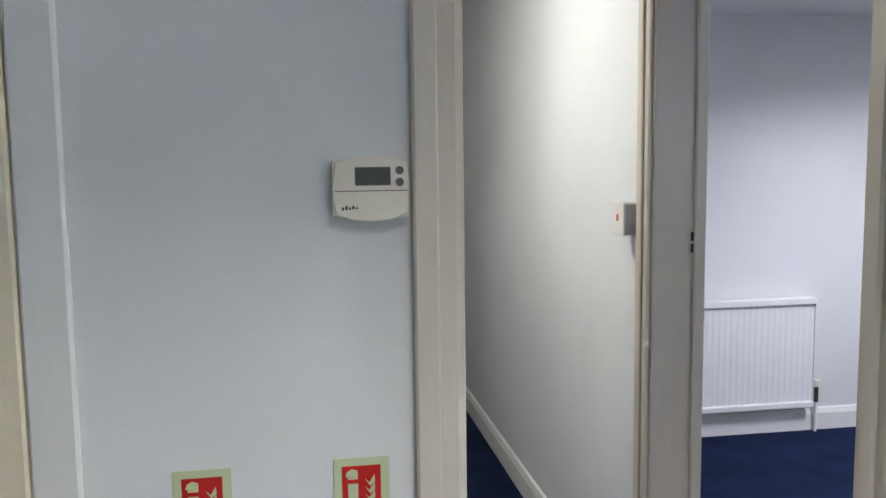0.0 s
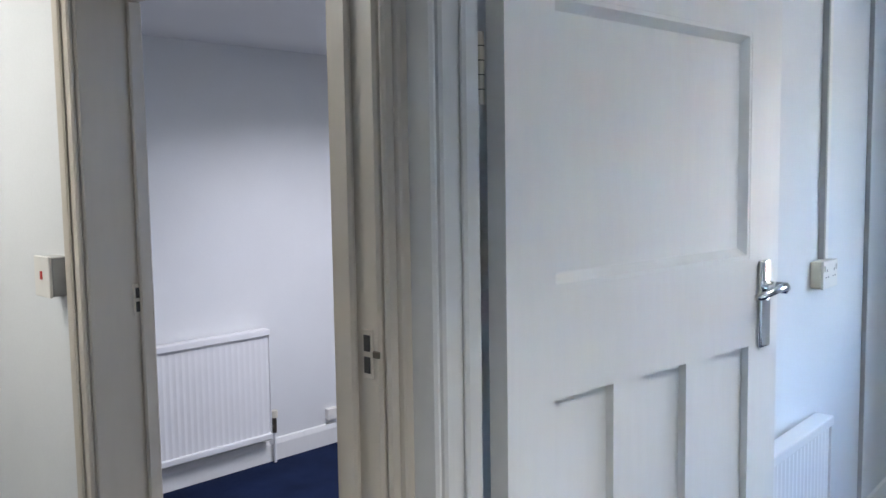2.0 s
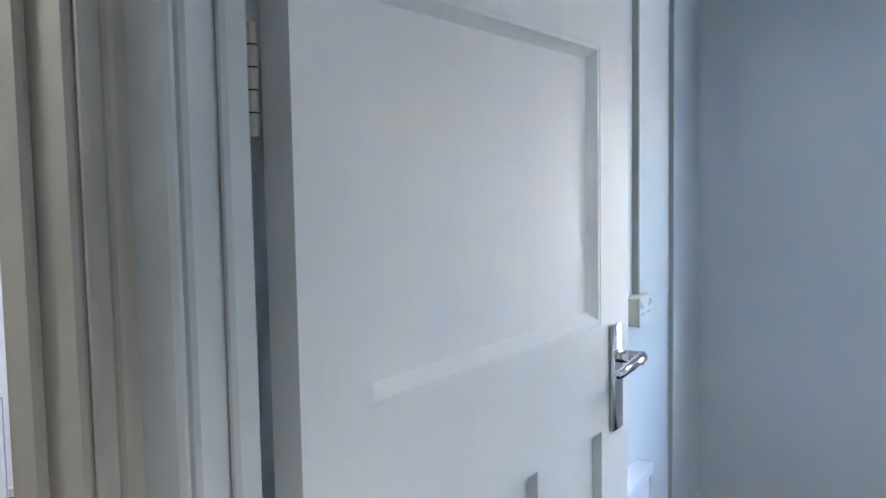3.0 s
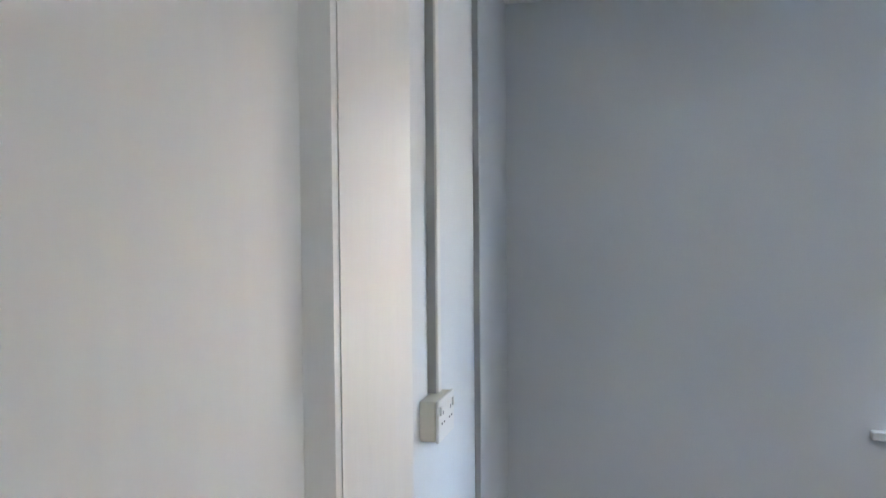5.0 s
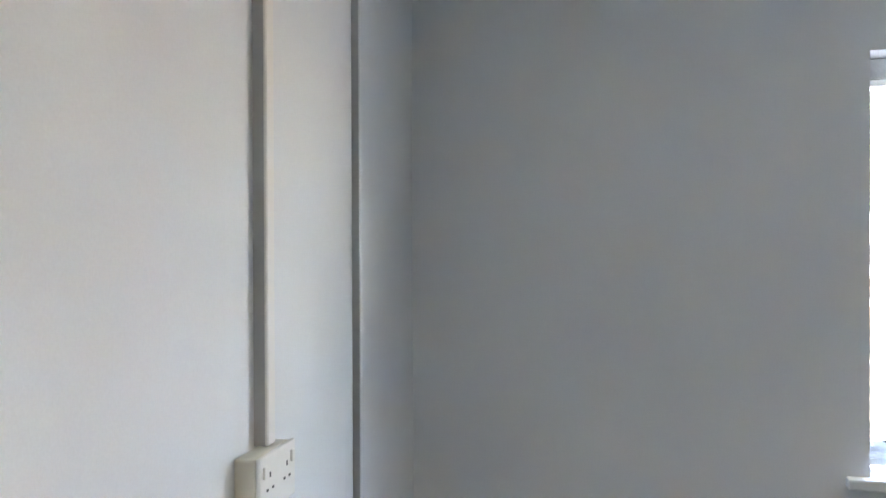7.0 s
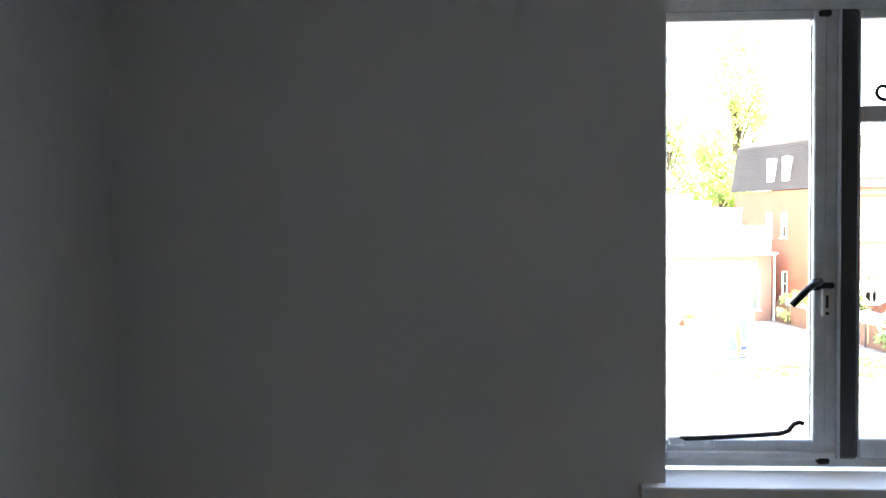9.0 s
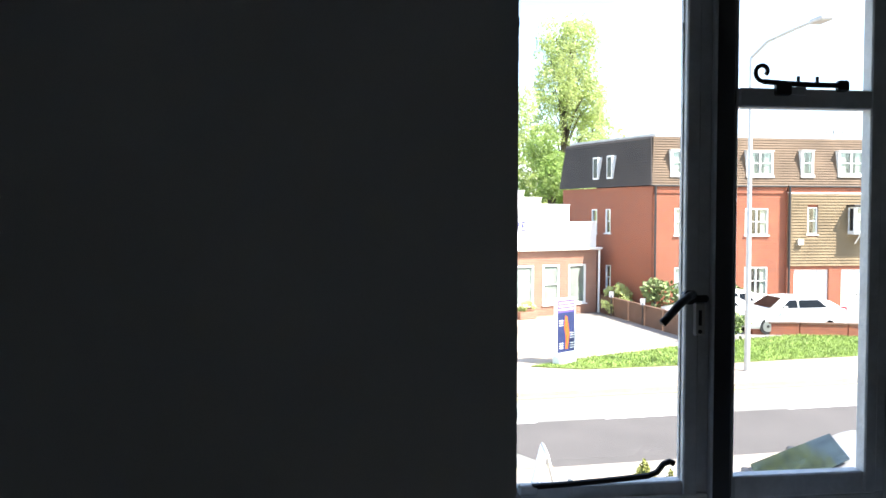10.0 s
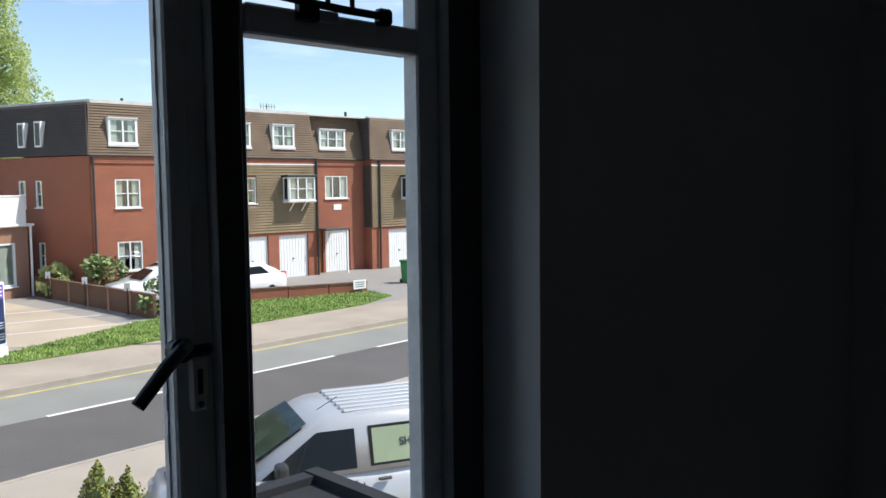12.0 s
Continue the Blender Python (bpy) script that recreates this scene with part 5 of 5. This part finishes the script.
car("saloon_car", pose(35.3, -17.4, G, 0, 0, 180), "white parked saloon car by the brick wall", CARWHITE, 4.4, 0.88, 1.44, False)
car("saloon_car", pose(33.6, -16.0, G, 0, 0, 174), "white parked car behind the hedge", CARWHITE, 4.2, 0.87, 1.40, False)
car("hatchback_car", pose(32.5, -18.35, G, 0, 0, 180), "white parked hatchback with red tail lights", CARWHITE, 4.1, 0.88, 1.42)


def van():
    v = thing("panel_van", "silver-white crew van with a ribbed roof parked on the forecourt", "van", m=pose(10.70, -7.05, G - 0.03, 0, 0, 158) @ Matrix.Diagonal((0.95, 1, 1, 1)))
    hw = 0.89
    part("body", shell([(-2.25, belt(hw * 0.84, 0.32, 0.72)), (-2.08, belt(hw * 0.95, 0.25, 1.02)), (-1.25, belt(hw, 0.22, 1.20)), (-0.9, belt(hw, 0.22, 1.22)), (2.05, belt(hw, 0.22, 1.22)), (2.15, belt(hw * 0.97, 0.30, 1.15))]), VANSILVER, v, "", True)

    def cab(y, w, z, base=1.18):
        return (y, [(-w - 0.17, base), (-w - 0.078, base + (z - base) * 0.55), (-w, z - 0.04), (-w + 0.10, z), (w - 0.10, z), (w, z - 0.04), (w + 0.078, base + (z - base) * 0.55), (w + 0.17, base)])
    part("cabin", shell([cab(-1.46, 0.70, 1.21), cab(-0.44, 0.68, 1.76), cab(-0.30, 0.69, 1.80), cab(0.3, 0.70, 1.82), cab(2.05, 0.69, 1.80), cab(2.14, 0.68, 1.74)]), VANSILVER, v, "", True)
    for k in range(7):
        x = -0.54 + k * 0.18
        part("roof_rib", box(x - 0.045, -0.10, 1.80, x + 0.045, 2.04, 1.838, 0.012), VANSILVER, v, "white pressed roof rib")
    b = bmesh.new()
    b.faces.new([b.verts.new(p) for p in ((-0.75, -1.42, 1.235), (0.75, -1.42, 1.235), (0.61, -0.52, 1.72), (-0.61, -0.52, 1.72))])
    bmesh.ops.solidify(b, geom=b.faces[:], thickness=-0.012)
    bmesh.ops.translate(b, verts=b.verts, vec=(0, -0.022, 0.022))
    w = part("windscreen", b, VANSCREEN, v, "raked dark-tinted windscreen with pale green reflections in its colour")
    for x0, x1, z in ((-0.55, 0.1, 0), (0.05, 0.62, 0.02)):
        part("wiper", tube([(x0, -1.48, 1.25 + z), (x1, -1.38, 1.30 + z)], 0.012, 6), DARK, w)
    part("wiper_cowl", box(-0.74, -1.56, 1.13, 0.74, -1.41, 1.222, 0.02), DARK, v)
    part("bonnet_seam", box(-0.55, -2.02, 1.0, 0.55, -2.0, 1.05), DARK, v)
    for sg in (-1, 1):
        def sidepane(nm, pts, mt, out=0.0, par=v):
            q = bmesh.new()
            q.faces.new([q.verts.new((sg * (0.872 + out - (z - 1.18) * 0.285), y, z)) for y, z in pts])
            bmesh.ops.solidify(q, geom=q.faces[:], thickness=0.016)
            return part(nm, q, mt, par)
        sidepane("side_window", [(-1.12, 1.23), (-0.02, 1.23), (-0.02, 1.66), (-0.46, 1.66)], CARGLASS, 0.010)
        sidepane("window_pillar", [(-0.74, 1.24), (-0.71, 1.24), (-0.54, 1.60), (-0.57, 1.58)], DARK, 0.018)
        sidepane("side_window", [(0.14, 1.23), (1.30, 1.23), (1.30, 1.67), (0.14, 1.67)], DARK, 0.008)
        sp = sidepane("side_panel", [(0.18, 1.26), (1.26, 1.26), (1.26, 1.64), (0.18, 1.64)], PANELGREEN, 0.016)
        for y0, y1, z0, z1 in ((0.05, 0.06, 0.35, 1.70), (-1.06, -1.05, 0.40, 1.10), (1.38, 1.39, 0.35, 1.70)):
            part("door_seam", box(sg * (hw - 0.006) - 0.006, y0, z0, sg * (hw - 0.006) + 0.010, y1, min(z1, 1.06)), DARK, v)
        for y in (-0.18, 0.22):
            part("door_handle", box(sg * (hw + 0.005) - 0.02, y, 1.06, sg * (hw + 0.005) + 0.025, y + 0.16, 1.095, 0.01), DARK, v, "black door handle")
        part("rub_strip", box(sg * hw - 0.015, -1.0, 0.60, sg * hw + 0.02, 1.5, 0.68, 0.008), DARK, v)
        mr = part("door_mirror", box(sg * (hw + 0.13) - 0.10, -0.98, 1.20, sg * (hw + 0.13) + 0.10, -0.84, 1.44, 0.04, seg=2), DARK, v, "large black door mirror")
        part("mirror_arm", box(sg * (hw + 0.0) - 0.05, -0.95, 1.21, sg * (hw + 0.0) + 0.08, -0.88, 1.27), DARK, mr)
        wheel(v, sg * (hw - 0.10), -1.42, 0.33, sg), wheel(v, sg * (hw - 0.10), 1.35, 0.33, sg)
        part("headlight", box(sg * 0.66 - 0.15, -2.20, 0.74, sg * 0.66 + 0.15, -1.90, 0.93, 0.04), RIM, v)
    sgn = words("lettering", "SHA", 0.13, INK, v, Matrix.Translation((0.826, 0.50, 1.42)) @ Matrix.Rotation(radians(90), 4, "Z") @ Matrix.Rotation(radians(74), 4, "X"))
    part("aerial", tube([(0.35, -0.36, 1.82), (0.38, -0.12, 1.96)], 0.005, 5), DARK, v)
    part("bumper", box(-0.82, -2.32, 0.30, 0.82, -2.14, 0.55, 0.05), DARK, v)
    return v


van()
